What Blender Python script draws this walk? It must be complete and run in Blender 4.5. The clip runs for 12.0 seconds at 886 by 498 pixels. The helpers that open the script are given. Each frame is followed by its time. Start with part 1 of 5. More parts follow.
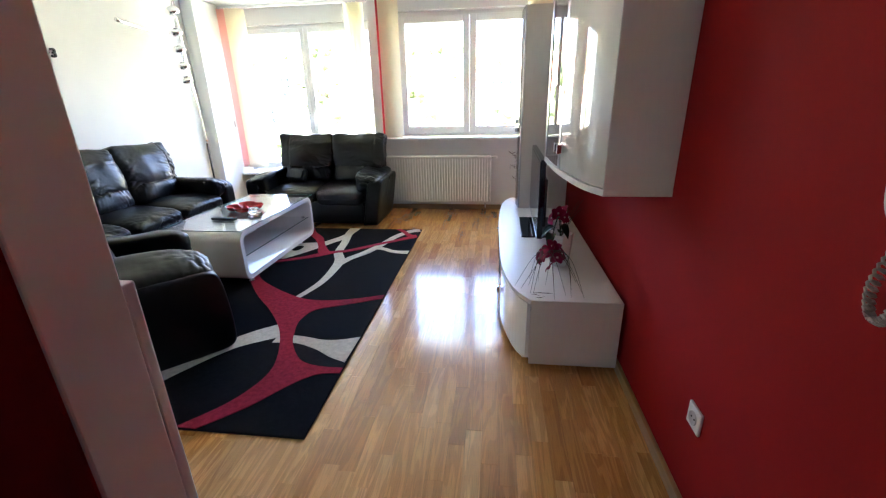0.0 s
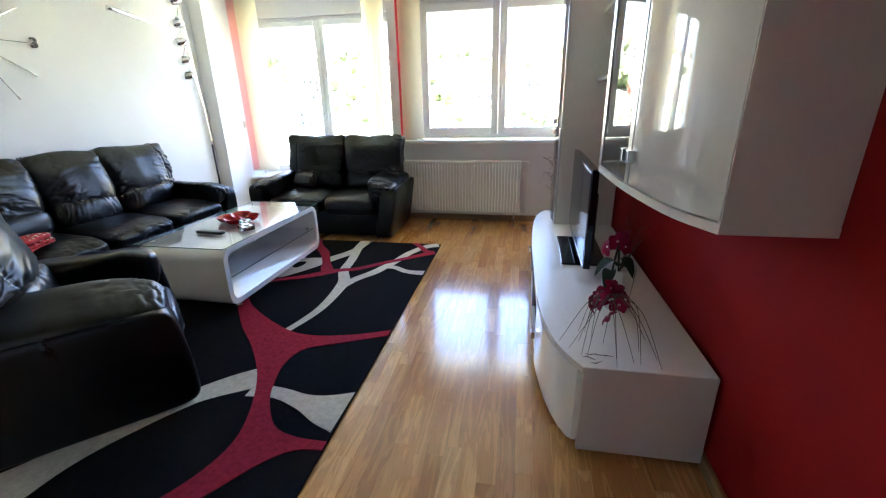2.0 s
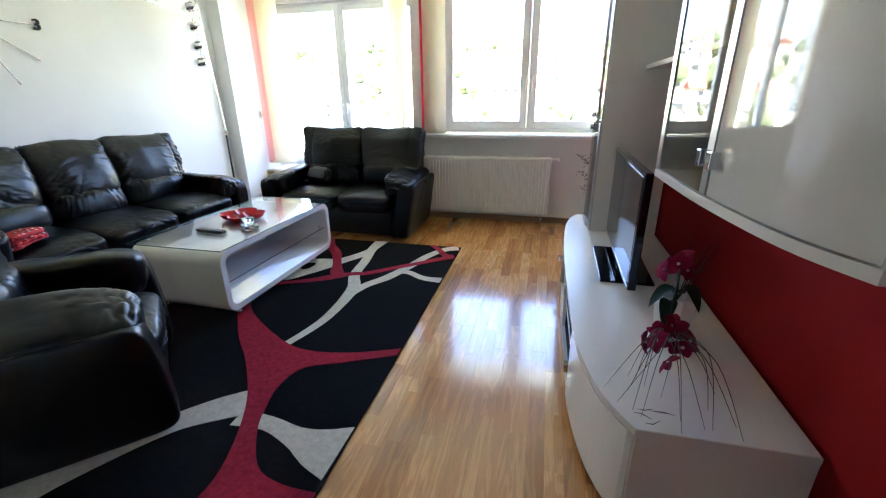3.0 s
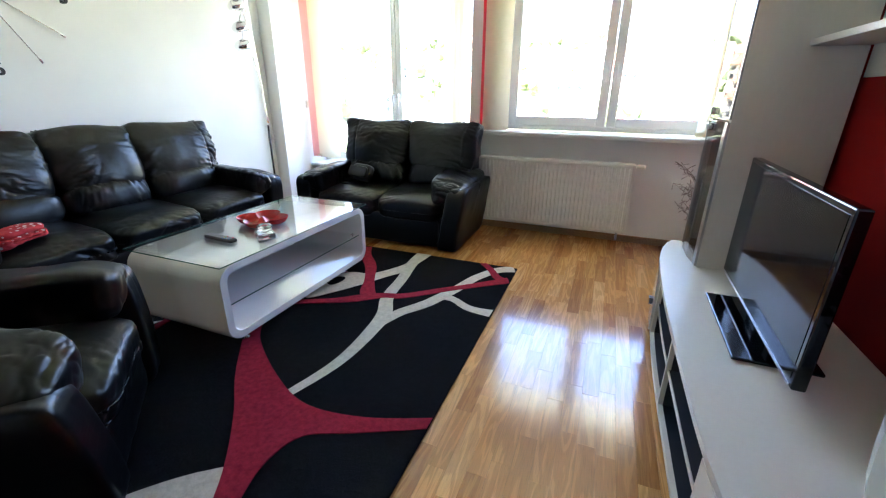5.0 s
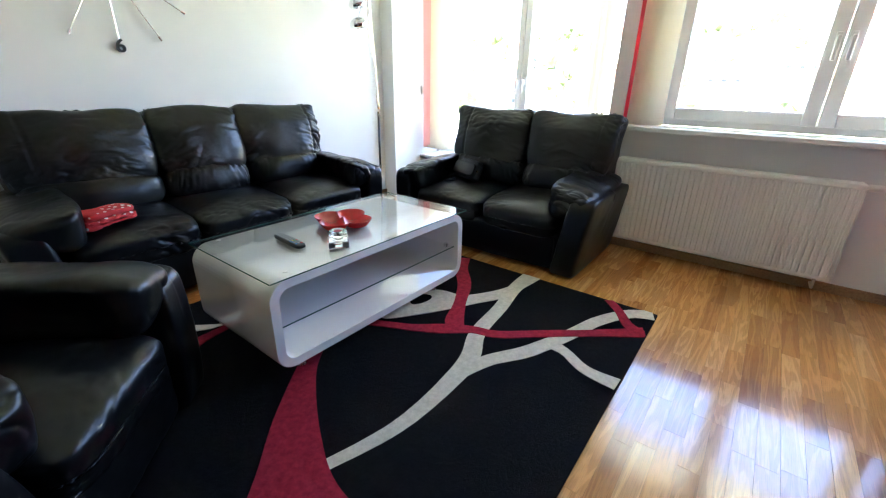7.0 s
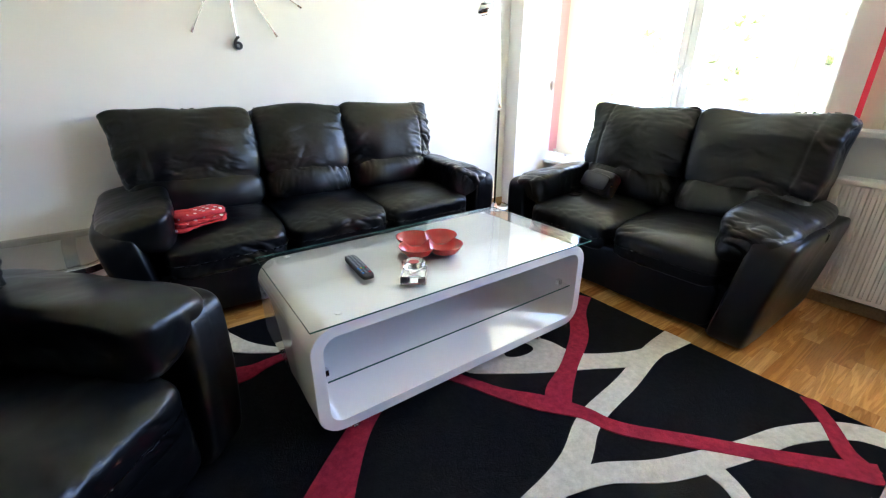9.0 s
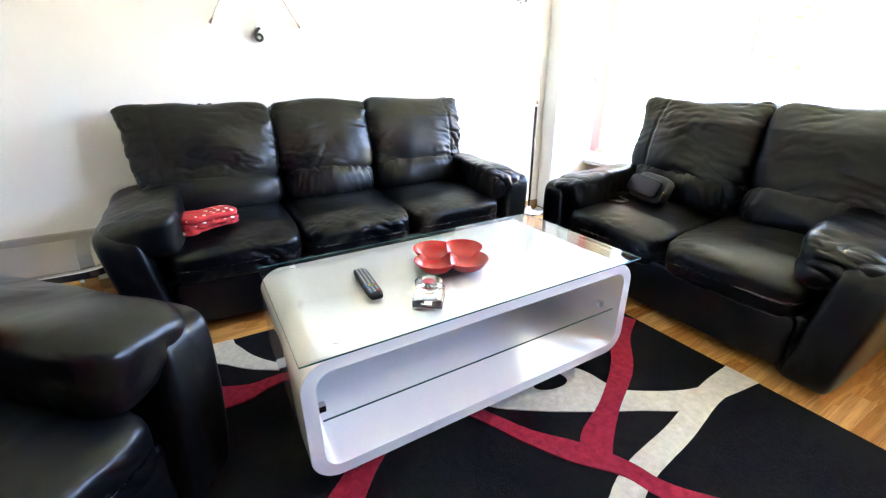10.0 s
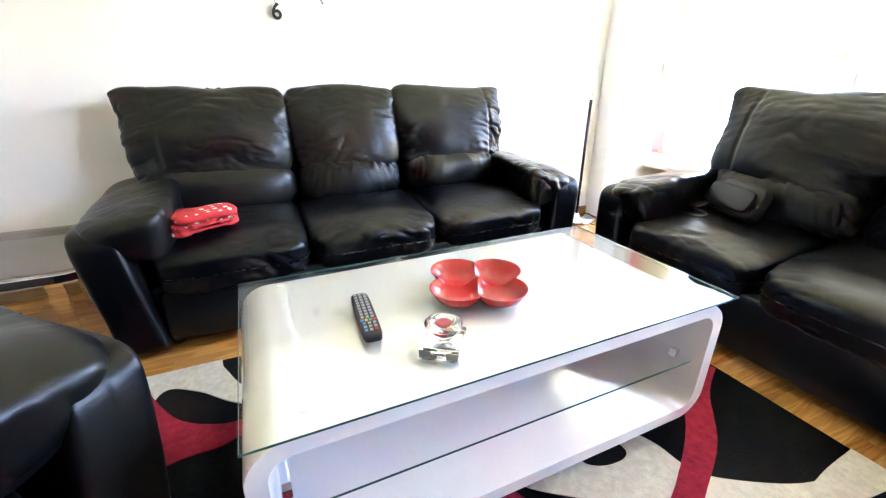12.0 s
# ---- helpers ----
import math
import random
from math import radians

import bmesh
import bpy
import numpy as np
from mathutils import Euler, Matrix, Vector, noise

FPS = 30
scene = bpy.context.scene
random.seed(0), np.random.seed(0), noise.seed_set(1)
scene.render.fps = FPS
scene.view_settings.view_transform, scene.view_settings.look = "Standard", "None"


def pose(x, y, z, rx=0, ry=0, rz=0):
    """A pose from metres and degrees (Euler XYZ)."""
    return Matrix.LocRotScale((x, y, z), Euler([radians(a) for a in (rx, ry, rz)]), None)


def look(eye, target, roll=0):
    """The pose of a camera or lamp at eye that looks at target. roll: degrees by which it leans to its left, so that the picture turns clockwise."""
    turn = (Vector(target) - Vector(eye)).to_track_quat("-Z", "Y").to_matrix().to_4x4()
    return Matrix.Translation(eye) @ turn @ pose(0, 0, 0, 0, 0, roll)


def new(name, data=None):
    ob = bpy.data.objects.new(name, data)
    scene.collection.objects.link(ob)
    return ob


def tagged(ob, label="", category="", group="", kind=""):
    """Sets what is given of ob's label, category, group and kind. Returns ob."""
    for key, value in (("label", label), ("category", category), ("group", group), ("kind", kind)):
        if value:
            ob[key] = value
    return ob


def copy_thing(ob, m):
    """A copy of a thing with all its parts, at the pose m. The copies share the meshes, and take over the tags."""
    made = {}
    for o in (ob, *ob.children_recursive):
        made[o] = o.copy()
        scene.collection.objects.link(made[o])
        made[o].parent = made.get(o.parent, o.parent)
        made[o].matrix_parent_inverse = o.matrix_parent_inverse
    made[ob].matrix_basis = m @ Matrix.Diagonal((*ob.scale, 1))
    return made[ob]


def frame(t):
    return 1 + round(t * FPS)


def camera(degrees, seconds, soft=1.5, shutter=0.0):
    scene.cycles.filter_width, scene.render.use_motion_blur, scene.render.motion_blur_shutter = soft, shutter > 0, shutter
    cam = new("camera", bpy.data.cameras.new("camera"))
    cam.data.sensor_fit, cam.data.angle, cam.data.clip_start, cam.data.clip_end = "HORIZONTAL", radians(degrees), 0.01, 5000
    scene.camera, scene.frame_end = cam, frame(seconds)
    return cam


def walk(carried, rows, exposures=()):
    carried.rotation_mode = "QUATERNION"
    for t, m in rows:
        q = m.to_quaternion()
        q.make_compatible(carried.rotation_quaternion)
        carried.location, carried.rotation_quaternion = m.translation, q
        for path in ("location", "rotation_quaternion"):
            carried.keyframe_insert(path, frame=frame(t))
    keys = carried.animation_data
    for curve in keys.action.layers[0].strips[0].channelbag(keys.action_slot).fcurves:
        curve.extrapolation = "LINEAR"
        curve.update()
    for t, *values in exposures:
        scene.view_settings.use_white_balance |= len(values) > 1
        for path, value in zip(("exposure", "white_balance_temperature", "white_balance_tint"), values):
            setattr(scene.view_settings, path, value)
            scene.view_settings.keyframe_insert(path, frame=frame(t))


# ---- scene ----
cam = camera(93.8, 12.0, 1.2)
METRES, EYE, TILT, LEAN, TURN = 3.25, 1.36, 0.0, 0.0, 7.3
ROWS = [
    (0.0, 0.0, 0.0, 0.0, -0.43, -19.77, 1.19),
    (0.5, 0.0048, 0.0412, -0.0005, 0.84, -19.86, 1.24),
    (1.0, 0.007, 0.0861, -0.0054, 1.73, -19.56, 1.31),
    (1.5, 0.0059, 0.1324, -0.0096, 2.26, -19.38, 1.23),
    (2.0, 0.0049, 0.1781, -0.016, 2.99, -19.34, 1.11),
    (2.5, 0.0042, 0.2256, -0.0204, 4.38, -19.6, 0.85),
    (3.0, 0.002, 0.2756, -0.0234, 6.29, -20.1, 0.55),
    (5.0, -0.0275, 0.461, -0.0382, 13.99, -20.61, -0.47),
    (5.5, -0.0366, 0.5071, -0.0427, 17.23, -21.05, -0.74),
    (6.0, -0.0492, 0.5528, -0.0482, 21.32, -21.49, -0.83),
    (6.5, -0.0647, 0.5977, -0.0523, 25.88, -21.76, -0.94),
    (7.0, -0.0832, 0.6404, -0.0567, 30.21, -21.81, -1.01),
    (9.0, -0.1554, 0.7851, -0.0683, 47.5, -22.02, 0.06),
    (9.5, -0.1752, 0.8135, -0.0711, 50.32, -22.07, 0.16),
    (10.0, -0.1982, 0.8405, -0.0755, 52.39, -22.32, 0.31),
    (10.5, -0.2218, 0.8656, -0.0798, 54.23, -22.67, 0.53),
    (11.0, -0.2434, 0.8871, -0.0851, 55.9, -22.83, 0.67),
    (11.5, -0.2626, 0.9035, -0.0906, 57.24, -22.78, 0.43),
    (12.0, -0.2787, 0.915, -0.0972, 58.25, -22.47, -0.07),
]

EXPOSURES = [(0.0, 5.1, 5800, 22), (1.0, 4.82, 5750, 21), (3.0, 4.8, 5650, 18), (5.0, 4.88, 5650, 17), (7.0, 4.92, 5750, 17), (9.0, 5.32, 5950, 20), (9.5, 5.68, 6050, 21), (10.5, 6.15, 6200, 22), (12.0, 6.2, 6350, 23)]
walk(cam, [(t, pose(0, 0, EYE, TILT, LEAN, TURN) @ pose(METRES * x, METRES * y, METRES * z, 90 + pitch, roll, yaw)) for t, x, y, z, yaw, pitch, roll in ROWS], EXPOSURES)

# ---- world and sun ----
world = bpy.data.worlds.new("sky")
world.use_nodes = True
scene.world = world
wn = world.node_tree.nodes
sky = wn.new("ShaderNodeTexSky")
sky.sky_type, sky.sun_disc = "NISHITA", False
SUN_EL, SUN_ROT = radians(48), radians(200)
sky.sun_elevation, sky.sun_rotation = SUN_EL, SUN_ROT
sky.air_density, sky.dust_density, sky.ozone_density = 1.0, 4.0, 1.0
wn["Background"].inputs["Strength"].default_value = 0.15
world.node_tree.links.new(sky.outputs[0], wn["Background"].inputs["Color"])
sun = new("sun", bpy.data.lights.new("sun", "SUN"))
sun.data.energy, sun.data.angle, sun.data.color = 5.0, radians(0.6), (1.0, 0.97, 0.93)
sun_from = Vector((math.sin(SUN_ROT) * math.cos(SUN_EL), math.cos(SUN_ROT) * math.cos(SUN_EL), math.sin(SUN_EL)))
sun.matrix_world = look(sun_from * 50, (0, 0, 0))

# sky portals in the two window openings
for px, pz, pw, phh, py in ((-0.32, 1.62, 1.8, 1.40, 5.66), (-2.635, 1.39, 2.0, 1.94, 6.41)):
    portal = new("window_daylight", bpy.data.lights.new("window_daylight", "AREA"))
    portal.data.shape, portal.data.size, portal.data.size_y = "RECTANGLE", pw, phh
    portal.data.cycles.is_portal = True
    portal.matrix_world = look((px, py, pz), (px, py - 1, pz))


# ---- materials ----
def material(name, color=(0.8, 0.8, 0.8), rough=0.5, metal=0.0, **extra):
    m = bpy.data.materials.new(name)
    m.use_nodes = True
    b = m.node_tree.nodes["Principled BSDF"]
    b.inputs["Base Color"].default_value = (*color, 1)
    b.inputs["Roughness"].default_value = rough
    b.inputs["Metallic"].default_value = metal
    for key, value in extra.items():
        b.inputs[key.replace("_", " ")].default_value = value
    return m


def node(m, kind, **values):
    n = m.node_tree.nodes.new(kind)
    for key, value in values.items():
        n.inputs[key.replace("_", " ")].default_value = value
    return n


def link(m, a, b):
    m.node_tree.links.new(a, b)


def bsdf(m):
    return m.node_tree.nodes["Principled BSDF"]


def coords(m, scale=(1, 1, 1), which="Object", shift=False):
    """Texture coordinates, scaled; shift moves them for every object by its own random number."""
    tc = node(m, "ShaderNodeTexCoord")
    mp = node(m, "ShaderNodeMapping", Scale=scale)
    link(m, tc.outputs[which], mp.inputs["Vector"])
    if shift:
        info = node(m, "ShaderNodeObjectInfo")
        mul = node(m, "ShaderNodeMath")
        mul.operation = "MULTIPLY"
        mul.inputs[1].default_value = 37.0
        link(m, info.outputs["Random"], mul.inputs[0])
        comb = node(m, "ShaderNodeCombineXYZ")
        for k in range(3):
            link(m, mul.outputs[0], comb.inputs[k])
        link(m, comb.outputs[0], mp.inputs["Location"])
    return mp.outputs["Vector"]


def ramp(m, fac, stops):
    r = node(m, "ShaderNodeValToRGB")
    els = r.color_ramp.elements
    while len(els) < len(stops):
        els.new(0.5)
    for e, (p, c) in zip(els, stops):
        e.position, e.color = p, (*c, 1)
    link(m, fac, r.inputs["Fac"])
    return r.outputs["Color"]


def noise_tex(m, vec, scale, detail=4.0, rough=0.55, distortion=0.0):
    n = node(m, "ShaderNodeTexNoise", Scale=scale, Detail=detail, Roughness=rough, Distortion=distortion)
    link(m, vec, n.inputs["Vector"])
    return n.outputs["Fac"]


def mix(m, fac, a, b, blend="MIX"):
    n = m.node_tree.nodes.new("ShaderNodeMix")
    n.data_type, n.blend_type = "RGBA", blend
    for sock, v in ((n.inputs[0], fac), (n.inputs[6], a), (n.inputs[7], b)):
        if hasattr(v, "is_linked"):
            link(m, v, sock)
        elif isinstance(v, (int, float)):
            sock.default_value = v
        else:
            sock.default_value = (*v, 1)
    return n.outputs[2]


def bump(m, height, strength=0.2, distance=0.002, below=None):
    n = node(m, "ShaderNodeBump", Strength=strength, Distance=distance)
    link(m, height, n.inputs["Height"])
    if below is not None:
        link(m, below, n.inputs["Normal"])
    link(m, n.outputs["Normal"], bsdf(m).inputs["Normal"])
    return n.outputs["Normal"]


def painted(name, color, rough=0.6, vary=0.06, roller=0.15):
    """Wall paint: roller texture, faint large blotches."""
    m = material(name, color, rough)
    v = coords(m)
    big = noise_tex(m, v, 1.3, 3)
    dark = tuple(c * (1 - vary) for c in color)
    lite = tuple(min(1, c * (1 + vary)) for c in color)
    link(m, ramp(m, big, [(0.3, dark), (0.7, lite)]), bsdf(m).inputs["Base Color"])
    bump(m, noise_tex(m, v, 260, 3), roller, 0.001)
    return m


def leather_material():
    """Soft black hide: pebbled grain, faint creases and a broken gloss."""
    m = material("black_leather", (0.0035, 0.0035, 0.0038), 0.31, Specular_IOR_Level=0.34)
    v = coords(m)
    crease = noise_tex(m, coords(m, (0.8, 1.2, 1.8)), 30, 4, 0.5, 0.5)
    grain = noise_tex(m, v, 380, 2, 0.5)
    under = bump(m, crease, 0.16, 0.004)
    bump(m, grain, 0.06, 0.001, under)
    patch = noise_tex(m, v, 6, 3, 0.5)
    link(m, ramp(m, patch, [(0.3, (0.29, 0.29, 0.29)), (0.7, (0.35, 0.35, 0.35))]), bsdf(m).inputs["Roughness"])
    return m


def wood_material():
    """Lacquered oak strip: every strip with its own tone and its own place in the grain."""
    m = material("oak_parquet", (0.4, 0.22, 0.09), 0.2, Coat_Weight=0.9, Coat_Roughness=0.10)
    info = node(m, "ShaderNodeObjectInfo")
    geo = node(m, "ShaderNodeNewGeometry")
    add = node(m, "ShaderNodeMath")
    add.operation = "ADD"
    link(m, info.outputs["Random"], add.inputs[0])
    link(m, geo.outputs["Random Per Island"], add.inputs[1])
    fract = node(m, "ShaderNodeMath")
    fract.operation = "FRACT"
    link(m, add.outputs[0], fract.inputs[0])
    tone = fract.outputs[0]
    tc = node(m, "ShaderNodeTexCoord")
    mul = node(m, "ShaderNodeVectorMath")
    mul.operation = "SCALE"
    mul.inputs[0].default_value = (13.0, 29.0, 7.0)
    link(m, tone, mul.inputs["Scale"])
    plus = node(m, "ShaderNodeVectorMath")
    plus.operation = "ADD"
    link(m, tc.outputs["Object"], plus.inputs[0])
    link(m, mul.outputs[0], plus.inputs[1])
    mp = node(m, "ShaderNodeMapping", Scale=(1.0, 0.085, 1.0))
    link(m, plus.outputs[0], mp.inputs["Vector"])
    figure = noise_tex(m, mp.outputs[0], 15, 2, 0.45, 0.9)
    ring = node(m, "ShaderNodeMath")
    ring.operation = "MULTIPLY"
    ring.inputs[1].default_value = 34.0
    link(m, figure, ring.inputs[0])
    sine = node(m, "ShaderNodeMath")
    sine.operation = "SINE"
    link(m, ring.outputs[0], sine.inputs[0])
    mp2 = node(m, "ShaderNodeMapping", Scale=(1.0, 0.03, 1.0))
    link(m, plus.outputs[0], mp2.inputs["Vector"])
    pores = noise_tex(m, mp2.outputs[0], 420, 3, 0.6)
    base = ramp(m, tone, [(0.0, (0.48, 0.21, 0.052)), (0.3, (0.64, 0.31, 0.085)), (0.75, (0.72, 0.375, 0.112)), (1.0, (0.78, 0.45, 0.165))])
    grain = ramp(m, sine.outputs[0], [(0.0, (0.50, 0.40, 0.30)), (0.25, (0.72, 0.64, 0.55)), (0.6, (1, 1, 1))])
    one = mix(m, 0.42, base, grain, "MULTIPLY")
    two = mix(m, 0.48, one, ramp(m, pores, [(0.36, (0.6, 0.52, 0.45)), (0.52, (1, 1, 1))]), "MULTIPLY")
    link(m, two, bsdf(m).inputs["Base Color"])
    soft = noise_tex(m, tc.outputs["Object"], 9, 4)
    link(m, ramp(m, soft, [(0.3, (0.17, 0.17, 0.17)), (0.75, (0.27, 0.27, 0.27))]), bsdf(m).inputs["Roughness"])
    bump(m, pores, 0.06, 0.001)
    return m


def pile_material(name, a, b):
    m = material(name, a, 0.95)
    v = coords(m)
    clump = noise_tex(m, v, 42, 5, 0.7)
    link(m, ramp(m, clump, [(0.3, a), (0.72, b)]), bsdf(m).inputs["Base Color"])
    n = bump(m, noise_tex(m, v, 330, 3, 0.7), 0.9, 0.004)
    bump(m, clump, 0.6, 0.006, n)
    bsdf(m).inputs["Specular IOR Level"].default_value = 0.12
    return m


def laminate_material():
    m = material("white_laminate", (0.74, 0.71, 0.67), 0.33)
    v = coords(m, (1, 1, 0.2))
    link(m, ramp(m, noise_tex(m, v, 60, 4), [(0.3, (0.735, 0.705, 0.665)), (0.7, (0.755, 0.725, 0.685))]), bsdf(m).inputs["Base Color"])
    bump(m, noise_tex(m, coords(m), 500, 2), 0.05, 0.0005)
    return m


WHITE_WALL = painted("white_wall_paint", (0.85, 0.845, 0.83), 0.7, 0.03)
RED_WALL = painted("red_wall_paint", (0.29, 0.009, 0.008), 0.75, 0.08)
bsdf(RED_WALL).inputs["Specular IOR Level"].default_value = 0.12
CEILING = painted("ceiling_paint", (0.88, 0.88, 0.875), 0.8, 0.02)
LEATHER = leather_material()
OAK = wood_material()
OAK_TRIM = material("oak_trim", (0.34, 0.2, 0.09), 0.35)
link(OAK_TRIM, ramp(OAK_TRIM, noise_tex(OAK_TRIM, coords(OAK_TRIM, (30, 1.2, 30)), 3, 4), [(0.3, (0.28, 0.16, 0.07)), (0.7, (0.40, 0.25, 0.12))]), bsdf(OAK_TRIM).inputs["Base Color"])
JOINT = material("dark_floor_joint", (0.20, 0.10, 0.035), 0.7)
PILE_BLACK = pile_material("black_rug_pile", (0.002, 0.002, 0.0025), (0.008, 0.0075, 0.0085))
PILE_WHITE = pile_material("cream_rug_pile", (0.52, 0.49, 0.43), (0.74, 0.70, 0.63))
PILE_RED = pile_material("crimson_rug_pile", (0.22, 0.012, 0.030), (0.42, 0.03, 0.065))
LAMINATE = laminate_material()
GLOSS = material("white_gloss_lacquer", (0.88, 0.875, 0.86), 0.06, Coat_Weight=0.4, Coat_Roughness=0.03)
link(GLOSS, ramp(GLOSS, noise_tex(GLOSS, coords(GLOSS), 5, 4), [(0.3, (0.875, 0.87, 0.855)), (0.7, (0.89, 0.885, 0.87))]), bsdf(GLOSS).inputs["Base Color"])
DOOR_GLOSS = material("cream_gloss_door", (0.70, 0.675, 0.63), 0.04, Coat_Weight=1.0, Coat_Roughness=0.02)
PVC = material("white_window_plastic", (0.90, 0.90, 0.90), 0.3)
SILL = material("white_sill_board", (0.82, 0.81, 0.79), 0.3)
RADIATOR = material("radiator_enamel", (0.80, 0.79, 0.76), 0.3)
CHROME = material("polished_chrome", (0.78, 0.78, 0.79), 0.06, 1.0)
SATIN = material("satin_chrome", (0.82, 0.82, 0.82), 0.22, 1.0)
STEEL = material("brushed_steel", (0.55, 0.55, 0.56), 0.28, 1.0)
BLACK_GLOSS = material("black_gloss_plastic", (0.006, 0.006, 0.007), 0.07)
BLACK_MATT = material("black_matt_plastic", (0.012, 0.012, 0.013), 0.45)
SCREEN = material("dark_screen", (0.006, 0.006, 0.008), 0.08, Specular_IOR_Level=0.28)
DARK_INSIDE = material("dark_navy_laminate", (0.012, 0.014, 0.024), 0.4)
PLASTIC = material("white_plastic", (0.78, 0.77, 0.74), 0.35)
CREAM = material("cream_leatherette", (0.70, 0.64, 0.54), 0.4)
bump(CREAM, noise_tex(CREAM, coords(CREAM), 300, 3), 0.1, 0.001)
RED_GLAZE = material("red_glazed_ceramic", (0.46, 0.010, 0.010), 0.10, Coat_Weight=0.2)
RED_PLASTIC = material("red_pipe_paint", (0.50, 0.015, 0.02), 0.35)
CANDLE = material("red_candle_wax", (0.42, 0.05, 0.06), 0.5)
PORCELAIN = material("white_porcelain", (0.80, 0.79, 0.77), 0.15)
LEAF = material("dark_green_leaf", (0.014, 0.036, 0.016), 0.55, Specular_IOR_Level=0.2)
GRASS_BLADE = material("dry_green_blade", (0.05, 0.062, 0.035), 0.6)
PETAL = material("crimson_petal", (0.26, 0.004, 0.045), 0.7, Specular_IOR_Level=0.15)
PETAL_PALE = material("pale_petal_centre", (0.72, 0.55, 0.5), 0.6)
TWIG = material("dry_brown_twig", (0.10, 0.06, 0.045), 0.8)


def glass_material(name, tint=(1, 1, 1), rough=0.0, ior=1.5):
    """Solid glass, for thick crystal."""
    m = material(name, tint, rough)
    b = bsdf(m)
    b.inputs["Transmission Weight"].default_value = 1.0
    b.inputs["IOR"].default_value = ior
    return m


def sheet_glass(name, tint=(1, 1, 1), ior=1.45):
    """Thin sheet glass: clear, with the mirror gloss of its faces."""
    m = material(name, tint, 0.0)
    clear = node(m, "ShaderNodeBsdfTransparent", Color=(*tint, 1))
    gloss = node(m, "ShaderNodeBsdfGlossy", Roughness=0.0)
    lw = node(m, "ShaderNodeLayerWeight", Blend=0.5)
    power = node(m, "ShaderNodeMath")
    power.operation = "POWER"
    power.inputs[1].default_value = 5.0
    link(m, lw.outputs["Facing"], power.inputs[0])
    r0 = ((ior - 1) / (ior + 1)) ** 2
    scale = node(m, "ShaderNodeMath")
    scale.operation = "MULTIPLY_ADD"
    scale.inputs[1].default_value, scale.inputs[2].default_value = 1 - r0, r0
    link(m, power.outputs[0], scale.inputs[0])
    sh = node(m, "ShaderNodeMixShader")
    link(m, scale.outputs[0], sh.inputs[0])
    link(m, clear.outputs[0], sh.inputs[1])
    link(m, gloss.outputs[0], sh.inputs[2])
    link(m, sh.outputs[0], m.node_tree.nodes["Material Output"].inputs["Surface"])
    return m


PANE = sheet_glass("window_glass")
CLEAR = sheet_glass("clear_glass", (0.99, 0.997, 0.995))
GREEN_EDGE = material("glass_edge", (0.05, 0.13, 0.11), 0.1)
SMOKED = sheet_glass("smoked_glass", (0.62, 0.59, 0.56), 1.6)
BRONZE = sheet_glass("bronze_table_glass", (0.76, 0.73, 0.69), 1.5)
CRYSTAL = glass_material("crystal_glass", (1, 1, 1), 0.0, 1.5)


def slat_material(name, color):
    """Translucent blind cloth with a fine weave."""
    m = material(name, color, 0.8)
    v = coords(m, (1, 1, 1))
    bump(m, noise_tex(m, v, 500, 2), 0.2, 0.001)
    tr = node(m, "ShaderNodeBsdfTranslucent", Color=(*color, 1))
    sh = node(m, "ShaderNodeMixShader", Fac=0.5)
    link(m, bsdf(m).outputs[0], sh.inputs[1])
    link(m, tr.outputs[0], sh.inputs[2])
    link(m, sh.outputs[0], m.node_tree.nodes["Material Output"].inputs["Surface"])
    return m


SLAT_CREAM = slat_material("cream_blind_cloth", (0.85, 0.79, 0.63))
SLAT_RED = slat_material("red_blind_cloth", (0.45, 0.015, 0.025))
SLAT_PINK = slat_material("pink_blind_cloth", (0.85, 0.47, 0.43))


# ---- mesh helpers ----
def mesh_object(name, bm, mat, parent=None, smooth=False):
    me = bpy.data.meshes.new(name)
    bm.to_mesh(me)
    bm.free()
    for mm in (mat if isinstance(mat, (list, tuple)) else [mat]):
        me.materials.append(mm)
    if smooth:
        for p in me.polygons:
            p.use_smooth = True
    ob = new(name, me)
    if parent is not None:
        ob.parent = parent
    return ob


def part(name, bm, mat, parent, label="", smooth=False):
    return tagged(mesh_object(name, bm, mat, parent, smooth), label)


def thing(name, label, category, x=0.0, y=0.0, z=0.0, turn=0.0, group="", kind=""):
    ob = new(name)
    ob.empty_display_size = 0.1
    ob.matrix_basis = pose(x, y, z, 0, 0, turn)
    return tagged(ob, label, category, group, kind)


def box(bm, x0, x1, y0, y1, z0, z1, bevel=0.0, seg=2):
    vs = [bm.verts.new((x, y, z)) for x in (x0, x1) for y in (y0, y1) for z in (z0, z1)]
    idx = [(0, 1, 3, 2), (4, 6, 7, 5), (0, 4, 5, 1), (2, 3, 7, 6), (0, 2, 6, 4), (1, 5, 7, 3)]
    fs = [bm.faces.new([vs[i] for i in f]) for f in idx]
    if bevel > 0:
        es = list({e for f in fs for e in f.edges})
        bmesh.ops.bevel(bm, geom=es, offset=bevel, segments=seg, affect="EDGES", profile=0.5)
    return bm


def one_box(*a, **k):
    return box(bmesh.new(), *a, **k)


